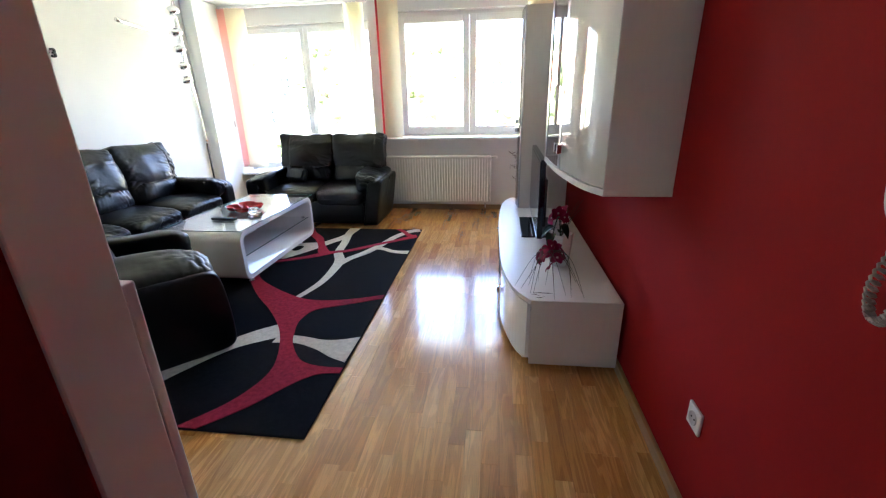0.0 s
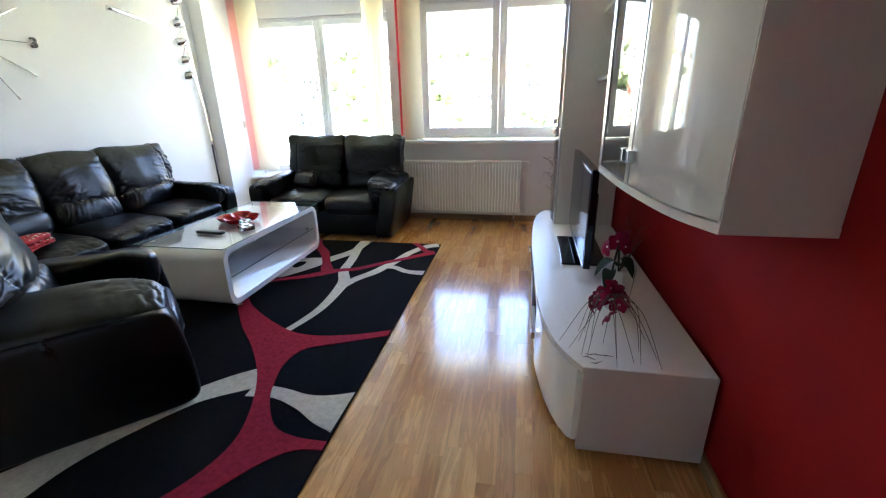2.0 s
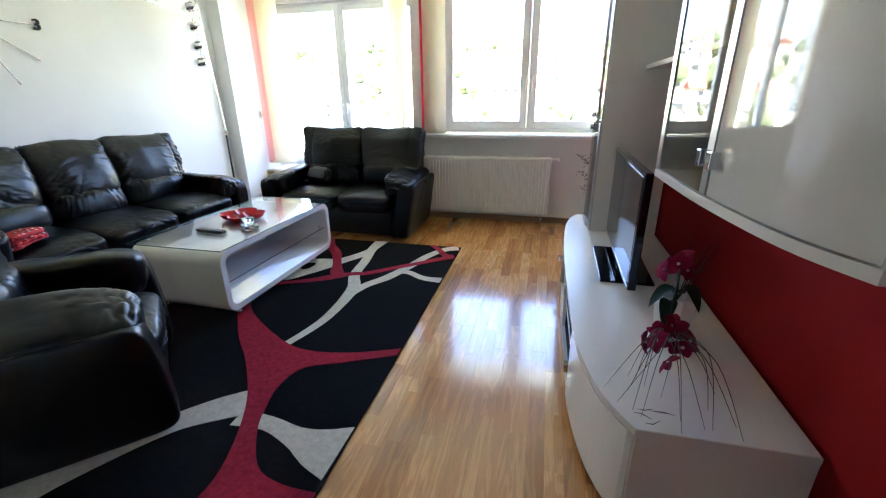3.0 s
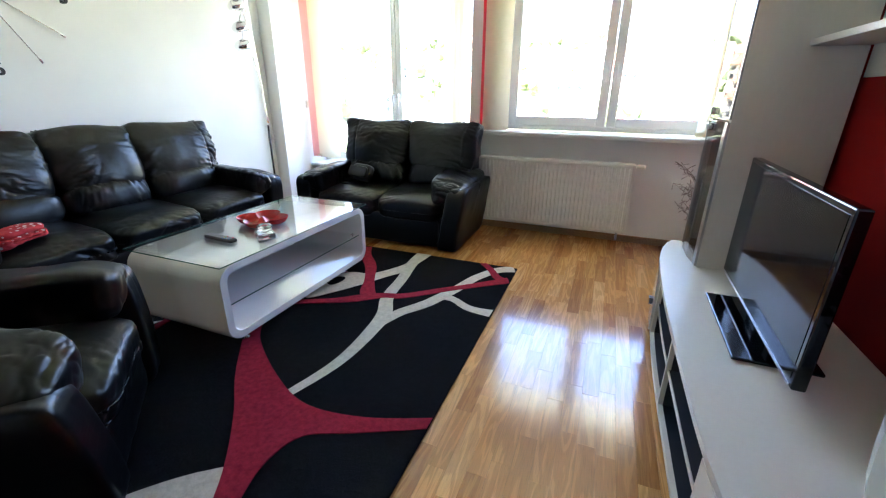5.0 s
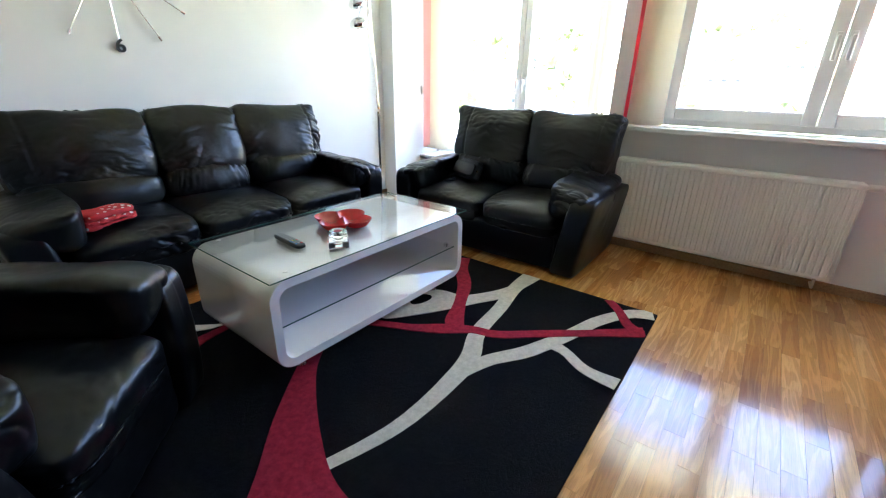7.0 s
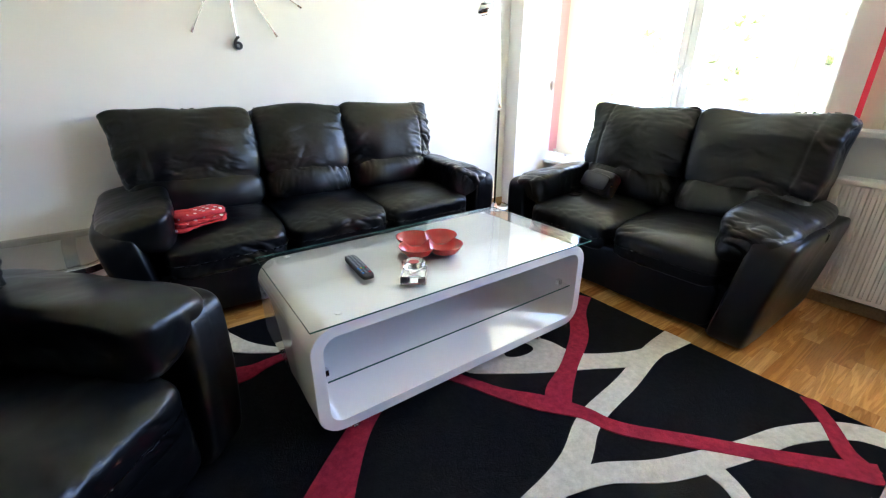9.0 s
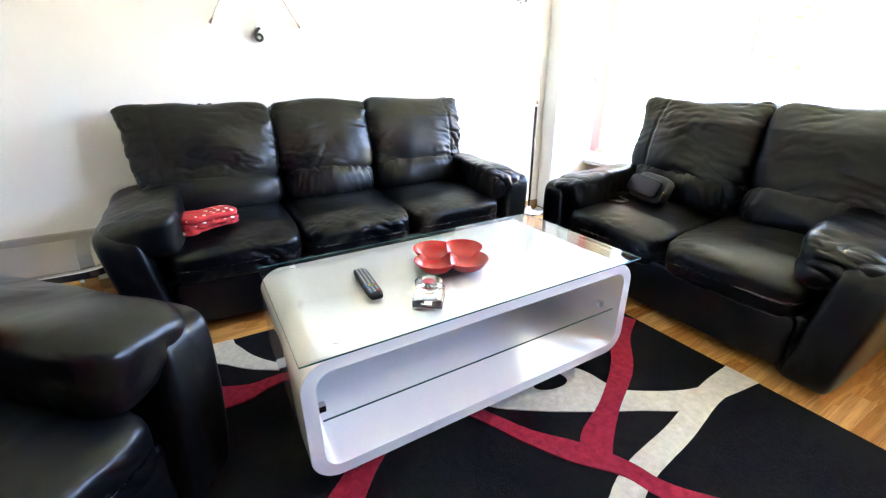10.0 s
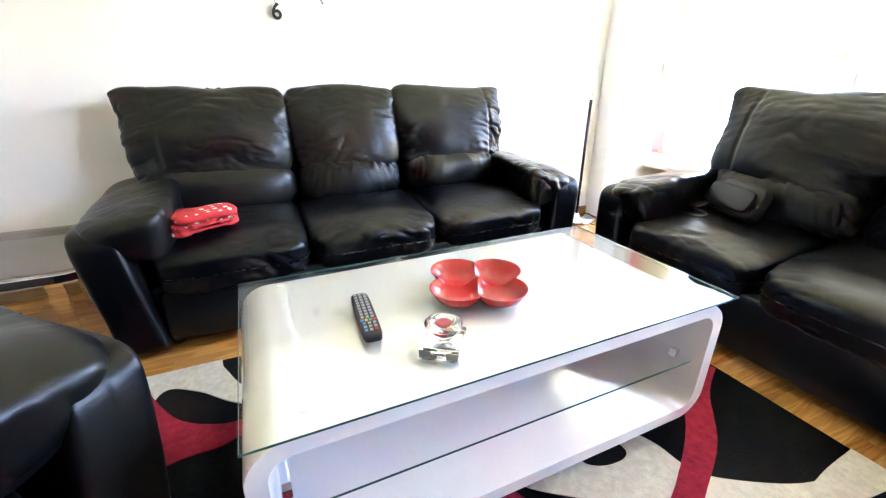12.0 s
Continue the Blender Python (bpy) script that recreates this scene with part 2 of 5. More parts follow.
def tube(bm, pts, radius, seg=10, caps=True):
    """A round bar along pts; radius a number or one for each point."""
    pts = [Vector(p) for p in pts]
    rad = radius if isinstance(radius, (list, tuple)) else [radius] * len(pts)
    rings, side = [], None
    for i, p in enumerate(pts):
        d = (pts[min(i + 1, len(pts) - 1)] - pts[max(i - 1, 0)]).normalized()
        if side is None:
            side = d.orthogonal().normalized()
        side = (side - d * side.dot(d)).normalized()
        up = d.cross(side)
        rings.append([bm.verts.new(p + rad[i] * (math.cos(2 * math.pi * k / seg) * side + math.sin(2 * math.pi * k / seg) * up)) for k in range(seg)])
    for a, b in zip(rings, rings[1:]):
        for k in range(seg):
            bm.faces.new((a[k], a[(k + 1) % seg], b[(k + 1) % seg], b[k]))
    if caps:
        bm.faces.new(rings[0][::-1])
        bm.faces.new(rings[-1])
    return bm


def lathe(bm, profile, seg=24, at=(0, 0, 0)):
    """A turned body from (radius, height) pairs."""
    rings = []
    for r, h in profile:
        if r < 1e-5:
            rings.append([bm.verts.new((at[0], at[1], at[2] + h))])
        else:
            rings.append([bm.verts.new((at[0] + r * math.cos(2 * math.pi * k / seg), at[1] + r * math.sin(2 * math.pi * k / seg), at[2] + h)) for k in range(seg)])
    for a, b in zip(rings, rings[1:]):
        for k in range(seg):
            q = [a[k % len(a)], a[(k + 1) % len(a)], b[(k + 1) % len(b)], b[k % len(b)]]
            q = list(dict.fromkeys(q))
            if len(q) > 2:
                bm.faces.new(q)
    return bm


def smooth_line(pts, n=6):
    """A curve through pts (Catmull-Rom), any dimension."""
    out = []
    for i in range(len(pts) - 1):
        p = [pts[max(i - 1, 0)], pts[i], pts[i + 1], pts[min(i + 2, len(pts) - 1)]]
        for k in range(n):
            t = k / n
            out.append(tuple(0.5 * (2 * b + (c - a) * t + (2 * a - 5 * b + 4 * c - d) * t * t + (3 * b - a - 3 * c + d) * t ** 3) for a, b, c, d in zip(*p)))
    out.append(tuple(pts[-1]))
    return out


def slab(bm, outline, z0, z1, bevel=0.0):
    """A flat body of any outline in the plan."""
    lo = [bm.verts.new((x, y, z0)) for x, y in outline]
    hi = [bm.verts.new((x, y, z1)) for x, y in outline]
    n = len(outline)
    top = bm.faces.new(hi)
    bm.faces.new(lo[::-1])
    for k in range(n):
        bm.faces.new((lo[k], lo[(k + 1) % n], hi[(k + 1) % n], hi[k]))
    if bevel:
        bmesh.ops.bevel(bm, geom=list(top.edges), offset=bevel, segments=2, affect="EDGES")
    bmesh.ops.recalc_face_normals(bm, faces=bm.faces)
    return bm


def puff(size, power=4.0, cuts=26, shape=None, wrinkle=0.006, seed=0.0, stretch=(5, 5, 9), where=None):
    """A stuffed leather cushion: a rounded block with folds. shape(p, u) bends it; u runs from -1 to 1.
    The folds run along the axes with the smaller stretch; where(u) says how strong they are."""
    bm = bmesh.new()
    bmesh.ops.create_cube(bm, size=2.0)
    bmesh.ops.subdivide_edges(bm, edges=bm.edges, cuts=cuts, use_grid_fill=True)
    us = []
    for v in bm.verts:
        u = v.co.copy()
        norm = sum(abs(c) ** power for c in u) ** (1 / power)
        p = Vector([c / norm * s / 2 for c, s in zip(u, size)])
        us.append(u / norm)
        v.co = shape(p, u / norm) if shape else p
    bm.normal_update()
    if wrinkle:
        off = Vector((seed * 3.17 + 0.37, seed * 1.73 + 0.61, seed * 2.39 + 0.13))
        moves = []
        for v, u in zip(bm.verts, us):
            q = Vector([c * s for c, s in zip(v.co, stretch)])
            q.z += 0.9 * v.co.x * stretch[0] * (1 if u.x > 0 else -1)
            q += off
            r = v.co * 5.3 + off
            soft = noise.noise(r)
            w1 = 0.7 * noise.noise(r * 1.3 + Vector((9.3, 4.1, 1.7)))
            f1 = noise.noise(q + Vector((w1, w1, w1))) + 0.45 * noise.noise(q * 1.9 + Vector((5.4, 0.3, 7.7)))
            f2 = noise.noise(q * 2.1 + Vector((w1, 2.2, w1))) + 0.4 * noise.noise(q * 3.1 + Vector((1.4, 6.3, 2.7)))
            here = max(0.0, min(1.0, 0.45 + 1.5 * noise.noise(r * 0.6 + Vector((3.3, 7.1, 0.4)))))
            here *= where(u) if where else 1.0
            r1, r2 = (1 - min(1.0, abs(f1) * 1.7)) ** 2, (1 - min(1.0, abs(f2) * 1.6)) ** 2
            w2 = 0.5 * noise.noise(r * 3.1 + Vector((2.2, 8.4, 5.1)))
            f3 = noise.noise(q * 2.7 + Vector((w2, 3.7 + w2, w2)))
            there = max(0.0, min(1.0, 0.35 + 1.7 * noise.noise(r * 0.8 + Vector((6.1, 2.9, 8.8))))) * (where(u) if where else 1.0)
            moves.append(v.normal * wrinkle * (0.8 * soft + here * (0.6 * f1 - 0.9 * r1 - 0.4 * r2) + there * 0.55 * f3))
        for v, d in zip(bm.verts, moves):
            v.co += d
    return bm


# ---- setting ----
X_L, X_R, Y_WIN, Y_ALC, H = -3.83, 0.665, 5.35, 6.02, 2.59
WX0, WX1, WZ0, WZ1 = -1.22, 0.58, 0.925, 2.34     # window over the radiator
DX0, DX1, DZ0, DZ1 = -3.645, -1.625, 0.42, 2.37     # bay window opening
X_BAY = -3.67


def structure(name, bm, mat, label):
    return tagged(mesh_object(name, bm, mat), label, name.split("_")[0], kind="structure")


def wall_with_hole(bm, x0, x1, y0, y1, z1, hx0, hx1, hz0, hz1):
    box(bm, x0, hx0, y0, y1, 0, z1)
    box(bm, hx1, x1, y0, y1, 0, z1)
    box(bm, hx0, hx1, y0, y1, 0, hz0)
    box(bm, hx0, hx1, y0, y1, hz1, z1)
    return bm


structure("wall_west", one_box(X_L - 0.2, X_L, 0.42, 6.4, 0, H), WHITE_WALL, "white painted living room wall behind the sofa")
structure("wall_pier", one_box(X_L, X_BAY, 5.30, Y_ALC, 0, H, bevel=0.005), WHITE_WALL, "white plastered pier at the side of the window bay")
structure("wall_east", one_box(X_R, X_R + 0.2, -2.2, 5.7, 0, H), RED_WALL, "deep red painted wall behind the media unit")
structure("wall_north", wall_with_hole(bmesh.new(), -1.52, X_R + 0.2, Y_WIN, Y_WIN + 0.3, H, WX0, WX1, WZ0 - 0.03, WZ1), WHITE_WALL, "white wall below and around the window")
structure("wall_bay", wall_with_hole(bmesh.new(), X_L - 0.2, -1.52, Y_ALC, Y_ALC + 0.38, H, DX0, DX1, DZ0 - 0.03, DZ1), WHITE_WALL, "white wall of the window bay")
structure("wall_bay_side", one_box(-1.52, -1.40, Y_WIN + 0.3, Y_ALC + 0.38, 0, H), WHITE_WALL, "white side wall of the window bay")
structure("wall_casing", one_box(-1.6, -0.443, 0.4052, 0.424, 0, 1.157, bevel=0.003), WHITE_WALL, "white casing on the lower part of the partition")
structure("wall_partition", one_box(X_L - 0.2, -0.442, 0.305, 0.405, 0, H, bevel=0.003), WHITE_WALL, "white partition wall end beside the hall")
structure("wall_hall_face", one_box(-1.05, -0.445, 0.301, 0.3045, 0, H), RED_WALL, "dark red painted hall side of the partition")
structure("wall_hall", one_box(-1.25, -1.05, -2.2, 0.30, 0, H), RED_WALL, "dark red painted hall wall")
structure("wall_south", one_box(-1.25, X_R + 0.2, -2.4, -2.2, 0, H), WHITE_WALL, "plain white hall end wall")
structure("ceiling", one_box(X_L - 0.2, X_R + 0.2, -2.4, 6.4, H, H + 0.2), CEILING, "white painted ceiling")


def baseboard(name, x0, x1, y0, y1):
    structure(name, one_box(x0, x1, y0, y1, 0.0, 0.06, bevel=0.004), OAK_TRIM, "oak baseboard along the wall")


baseboard("baseboard_east", X_R - 0.018, X_R, -2.18, 5.33)
baseboard("baseboard_north", -1.51, X_R - 0.02, Y_WIN - 0.018, Y_WIN)
baseboard("baseboard_west", X_L, X_L + 0.018, 0.57, 5.35)


# ---- windows ----
def window(name, x0, x1, z0, z1, y, label, mullion, s=0.078):
    """Two casements in one frame; y is the room side of the frame."""
    win = tagged(thing(name, label, "window"), kind="structure")
    f, d = 0.055, 0.07
    bm = bmesh.new()
    for a in ((x0, x0 + f, z0, z1), (x1 - f, x1, z0, z1), (x0 + f, x1 - f, z0, z0 + f), (x0 + f, x1 - f, z1 - f, z1)):
        box(bm, a[0], a[1], y + 0.02, y + 0.02 + d, a[2], a[3], 0.005)
    part("window_frame", bm, PVC, win)
    for a, b in ((x0 + f - 0.012, mullion - 0.002), (mullion + 0.002, x1 - f + 0.012)):
        bm = bmesh.new()
        z0s, z1s = z0 + f - 0.012, z1 - f + 0.012
        for c in ((a, a + s, z0s, z1s), (b - s, b, z0s, z1s), (a + s, b - s, z0s, z0s + s), (a + s, b - s, z1s - s, z1s)):
            box(bm, c[0], c[1], y, y + d, c[2], c[3], 0.007)
        sash = part("sash", bm, PVC, win)
        pane = part("pane", one_box(a + s - 0.005, b - s + 0.005, y + 0.03, y + 0.036, z0s + s - 0.005, z1s - s + 0.005), PANE, sash)
        pane.visible_shadow = False
        inner = b if b < mullion else a
        hx = inner - 0.03 if b < mullion else inner + 0.03
        bm = box(bmesh.new(), hx - 0.014, hx + 0.014, y - 0.012, y, (z0 + z1) / 2 - 0.22, (z0 + z1) / 2 - 0.15, 0.004)
        box(bm, hx - 0.010, hx + 0.010, y - 0.045, y - 0.012, (z0 + z1) / 2 - 0.195, (z0 + z1) / 2 - 0.175, 0.004)
        box(bm, hx - 0.011, hx + 0.011, y - 0.055, y - 0.038, (z0 + z1) / 2 - 0.30, (z0 + z1) / 2 - 0.17, 0.005)
        part("handle", bm, PVC, sash, "white plastic casement handle")
    return win


window("window_1", WX0, WX1, WZ0, WZ1, 5.44, "white plastic two-casement window over the radiator", -0.325)
window("window_2", DX0, DX1, DZ0, DZ1, 6.06, "tall white plastic two-casement window in the bay", -2.64, 0.063)
structure("window_sill_1", one_box(-1.37, X_R, 5.20, 5.46, 0.89, 0.922, bevel=0.006), SILL, "white board sill under the window")
structure("window_sill_2", one_box(X_BAY + 0.003, -1.53, 5.70, 6.08, 0.385, 0.417, bevel=0.006), SILL, "low white board sill in the window bay")


# ---- vertical blinds ----
def blind(label, x0, x1, y, z0, z1, stacks):
    """Rail with slats pushed together into stacks: (x, x, angle, list of cloths)."""
    b = thing("vertical_blind", label, "blind")
    bm = box(bmesh.new(), x0, x1, y - 0.02, y + 0.02, z1, z1 + 0.035, 0.004)
    part("rail", bm, STEEL, b, "grey metal head rail")
    for sx0, sx1, angle, cloths in stacks:
        n = len(cloths)
        for i, cloth in enumerate(cloths):
            x = sx0 + (sx1 - sx0) * (i + 0.5) / n
            w = 0.0635
            ca, sa = math.cos(radians(angle)), math.sin(radians(angle))
            bm = bmesh.new()
            rows = 14
            grid = []
            for r in range(rows + 1):
                z = z1 - (z1 - z0) * r / rows
                sway = 0.006 * math.sin(2.1 * r / rows + i * 1.3)
                grid.append([bm.verts.new((x + ca * t * w + sway, y + sa * t * w + 0.010 * (1 - t * t) * ca, z)) for t in (-1, -0.4, 0.3, 1)])
            for r in range(rows):
                for k in range(3):
                    bm.faces.new((grid[r][k], grid[r][k + 1], grid[r + 1][k + 1], grid[r + 1][k]))
            slat = part("slat", bm, cloth, b, smooth=True)
            box_bm = box(bmesh.new(), -0.055, 0.055, -0.003, 0.003, 0, 0.035, 0.001)
            weight = part("bottom_weight", box_bm, SLAT_CREAM, slat)
            weight.matrix_basis = pose(x, y + 0.004, z0 - 0.012, 0, 0, angle)
    return b


C, R_, P_ = SLAT_CREAM, SLAT_RED, SLAT_PINK
blind("cream and pink vertical blind drawn aside in the bay", X_BAY + 0.01, -1.54, 5.79, 0.50, 2.54,
      [(-3.645, -3.33, 63, [P_, P_, C, C, C, C]), (-1.935, -1.71, 63, [C, C, C, C])])
blind("cream vertical blind with a red slat, drawn aside", -1.40, X_R - 0.02, 5.24, 0.945, 2.50,
      [(-1.385, -1.345, 80, [R_]), (-1.33, -1.16, 40, [C, C, C, C]), (0.34, 0.58, 40, [C, C, C, C])])

# ---- radiator ----
rad = thing("radiator", "white ribbed panel radiator under the window", "radiator", -1.355, 5.17, 0.0)
L = 1.305
bm = bmesh.new()
n = 39
prof = []
for i in range(n):
    a = i * L / n
    p = L / n
    prof += [(a, 0.012), (a + 0.3 * p, 0.012), (a + 0.42 * p, 0.0), (a + 0.88 * p, 0.0)]
prof.append((L, 0.012))
low = [bm.verts.new((x, y, 0.145)) for x, y in prof]
high = [bm.verts.new((x, y, 0.675)) for x, y in prof]
for k in range(len(prof) - 1):
    bm.faces.new((low[k], low[k + 1], high[k + 1], high[k]))
part("front_panel", bm, RADIATOR, rad)
part("body", box(box(bmesh.new(), 0, L, 0.012, 0.10, 0.12, 0.145, 0.006), 0, L, 0.014, 0.10, 0.145, 0.675), RADIATOR, rad)
part("top_grille", box(bmesh.new(), 0, L, -0.002, 0.105, 0.675, 0.705, 0.008), RADIATOR, rad)
part("side_cover", one_box(-0.006, 0.003, 0.004, 0.10, 0.125, 0.70, bevel=0.002), RADIATOR, rad)
part("side_cover", one_box(L - 0.003, L + 0.006, 0.004, 0.10, 0.125, 0.70, bevel=0.002), RADIATOR, rad)
valve = lathe(bmesh.new(), [(0, 0), (0.016, 0), (0.019, 0.02), (0.019, 0.055), (0.014, 0.07), (0, 0.07)], 14)
vo = part("thermostat_valve", valve, PLASTIC, rad, "white thermostat knob", True)
vo.matrix_basis = pose(L + 0.012, 0.05, 0.685, 0, 90, 0)
part("pipe", tube(bmesh.new(), [(L - 0.06, 0.06, 0.12), (L - 0.06, 0.06, 0.05), (L - 0.06, 0.17, 0.045)], 0.009), STEEL, rad, "steel supply pipe")
part("bracket", one_box(0.1, 0.13, 0.10, 0.178, 0.2, 0.65), RADIATOR, rad)
part("bracket", one_box(L - 0.13, L - 0.1, 0.10, 0.178, 0.2, 0.65), RADIATOR, rad)

# ---- rug ----
RX0, RX1, RY0, RY1 = -2.86, -0.785, 1.31, 4.335
rug = thing("rug", "black shaggy rug with cream and crimson branching bands", "rug")
part("black_field", one_box(RX0, RX1, RY0, RY1, 0.001, 0.014, bevel=0.004), PILE_BLACK, rug, "black cut pile")


def inside(x, y):
    return (min(max(x, RX0 + 0.002), RX1 - 0.002), min(max(y, RY0 + 0.002), RY1 - 0.002))


def area(name, runs, mat, z, label):
    """A woven field bounded by smooth edges that meet at corners."""
    outline = []
    for run in runs:
        for p in smooth_line(run, 6)[:-1] + [run[-1]]:
            q = inside(*p)
            if not outline or (q[0] - outline[-1][0]) ** 2 + (q[1] - outline[-1][1]) ** 2 > 1e-6:
                outline.append(q)
    bm = slab(bmesh.new(), outline, z - 0.004, z)
    bmesh.ops.triangulate(bm, faces=[f for f in bm.faces if len(f.verts) > 4])
    return part(name, bm, mat, rug, label)


def band(name, nodes, mat, z, label):
    """A woven band: nodes are x, y and the band's width there."""
    line = smooth_line(nodes, 7)
    bm = bmesh.new()
    rows = []
    for i, (x, y, w) in enumerate(line):
        a, b = line[max(i - 1, 0)], line[min(i + 1, len(line) - 1)]
        d = Vector((b[0] - a[0], b[1] - a[1])).normalized()
        jag = 0.0015 * noise.noise(Vector((x * 60, y * 60, z)))
        l, r = (x - d.y * (w / 2 + jag), y + d.x * (w / 2 + jag)), (x + d.y * (w / 2 - jag), y - d.x * (w / 2 - jag))
        rows.append([(*inside(*l), z - 0.004), (*inside(*l), z), (*inside(*r), z), (*inside(*r), z - 0.004)])
    vs = [[bm.verts.new(p) for p in row] for row in rows]
    for a, b in zip(vs, vs[1:]):
        for k in range(3):
            bm.faces.new((a[k], a[k + 1], b[k + 1], b[k]))
    bmesh.ops.recalc_face_normals(bm, faces=bm.faces)
    return part(name, bm, mat, rug, label)


ZW, ZR = 0.0165, 0.018
for nodes in (
    [(-1.55, 4.34, 0.115), (-1.55, 4.12, 0.085), (-1.50, 3.85, 0.078), (-1.46, 3.56, 0.082), (-1.37, 3.34, 0.090), (-1.345, 3.05, 0.070), (-1.36, 2.82, 0.056), (-1.44, 2.54, 0.041)],
    [(-1.36, 3.22, 0.074), (-1.30, 3.40, 0.074), (-1.19, 3.58, 0.082), (-1.09, 3.84, 0.074), (-1.02, 4.06, 0.074), (-0.91, 4.24, 0.082), (-0.79, 4.31, 0.107)],
    [(-1.13, 3.70, 0.082), (-1.05, 3.68, 0.057), (-0.93, 3.61, 0.061), (-0.79, 3.60, 0.082)],
    [(-1.28, 2.17, 0.17), (-1.41, 2.08, 0.15), (-1.54, 1.96, 0.115), (-1.67, 1.76, 0.11), (-1.79, 1.55, 0.15), (-1.89, 1.30, 0.29)],
    [(-1.30, 2.05, 0.09), (-1.15, 2.05, 0.075), (-1.0, 2.01, 0.10), (-0.88, 1.985, 0.19), (-0.79, 1.98, 0.26)],
):
    band("cream_band", nodes, PILE_WHITE, ZW, "cream shaggy band")
    ZW += 0.00012
area("cream_band", [
    [(-1.60, 4.335), (-1.575, 4.208), (-1.61, 4.043), (-1.71, 3.87), (-1.774, 3.825), (-1.861, 3.812), (-1.923, 3.776), (-1.97, 3.68)],
    [(-1.99, 3.54), (-1.97, 3.40), (-1.912, 3.365), (-1.797, 3.516), (-1.711, 3.656), (-1.627, 3.808), (-1.557, 3.924), (-1.531, 3.995)],
    [(-1.50, 4.20), (-1.485, 4.335)],
], PILE_WHITE, ZW, "cream shaggy band")
area("black_patch", [[(-1.96, 3.60), (-1.905, 3.565), (-1.869, 3.609), (-1.862, 3.678), (-1.885, 3.710), (-1.94, 3.69), (-1.96, 3.60)]], PILE_BLACK, ZW + 0.0008, "black drop-shaped patch")
area("cream_band", [
    [(-2.858, 2.29), (-2.858, 2.60)],
    [(-2.81, 2.605), (-2.764, 2.625), (-2.683, 2.661), (-2.596, 2.723), (-2.50, 2.82)],
    [(-2.52, 2.74), (-2.587, 2.640), (-2.64, 2.585), (-2.685, 2.54), (-2.745, 2.45), (-2.735, 2.41), (-2.689, 2.392)],
    [(-2.68, 2.33), (-2.76, 2.28), (-2.858, 2.29)],
], PILE_WHITE, ZW + 0.0002, "cream shaggy band")
area("crimson_band", [
    [(-2.858, 2.305), (-2.822, 2.337), (-2.643, 2.431), (-2.547, 2.506), (-2.49, 2.62), (-2.491, 2.709), (-2.50, 2.88)],
    [(-2.46, 2.88), (-2.435, 2.706), (-2.397, 2.612), (-2.394, 2.52), (-2.385, 2.427), (-2.46, 2.30), (-2.62, 2.20), (-2.858, 2.13)],
], PILE_RED, ZR - 0.0002, "crimson shaggy band")
area("crimson_band", [
    [(-2.04, 3.00), (-1.93, 2.84), (-1.73, 2.60), (-1.53, 2.40), (-1.33, 2.15), (-1.20, 1.88), (-1.17, 1.69), (-1.24, 1.49), (-1.39, 1.31)],
    [(-1.29, 1.31), (-1.13, 1.47), (-1.00, 1.65), (-0.90, 1.735), (-0.785, 1.755)],
    [(-0.785, 1.80), (-0.93, 1.805), (-1.05, 1.85), (-1.16, 1.99), (-1.215, 2.12), (-1.25, 2.27), (-1.21, 2.42), (-1.05, 2.50), (-0.785, 2.63)],
    [(-0.785, 2.69), (-1.00, 2.605), (-1.20, 2.565), (-1.36, 2.58), (-1.53, 2.66), (-1.72, 2.78), (-1.87, 2.90), (-1.98, 3.04)],
], PILE_RED, ZR, "crimson shaggy band")
ZR += 0.00012
for nodes in (
    [(-2.06, 4.30, 0.09), (-1.97, 4.14, 0.085), (-1.82, 3.96, 0.085), (-1.70, 3.74, 0.07), (-1.62, 3.58, 0.10), (-1.55, 3.50, 0.09)],
    [(-2.06, 3.22, 0.06), (-1.90, 3.31, 0.05), (-1.74, 3.39, 0.06), (-1.62, 3.475, 0.085), (-1.50, 3.56, 0.065), (-1.37, 3.61, 0.06), (-1.17, 3.78, 0.06), (-0.98, 3.94, 0.06), (-0.79, 4.10, 0.09)],
    [(-1.05, 4.33, 0.05), (-0.97, 4.24, 0.05), (-0.89, 4.12, 0.06), (-0.82, 4.07, 0.08)],
):
    band("crimson_band", nodes, PILE_RED, ZR, "crimson shaggy band")
    ZR += 0.00012

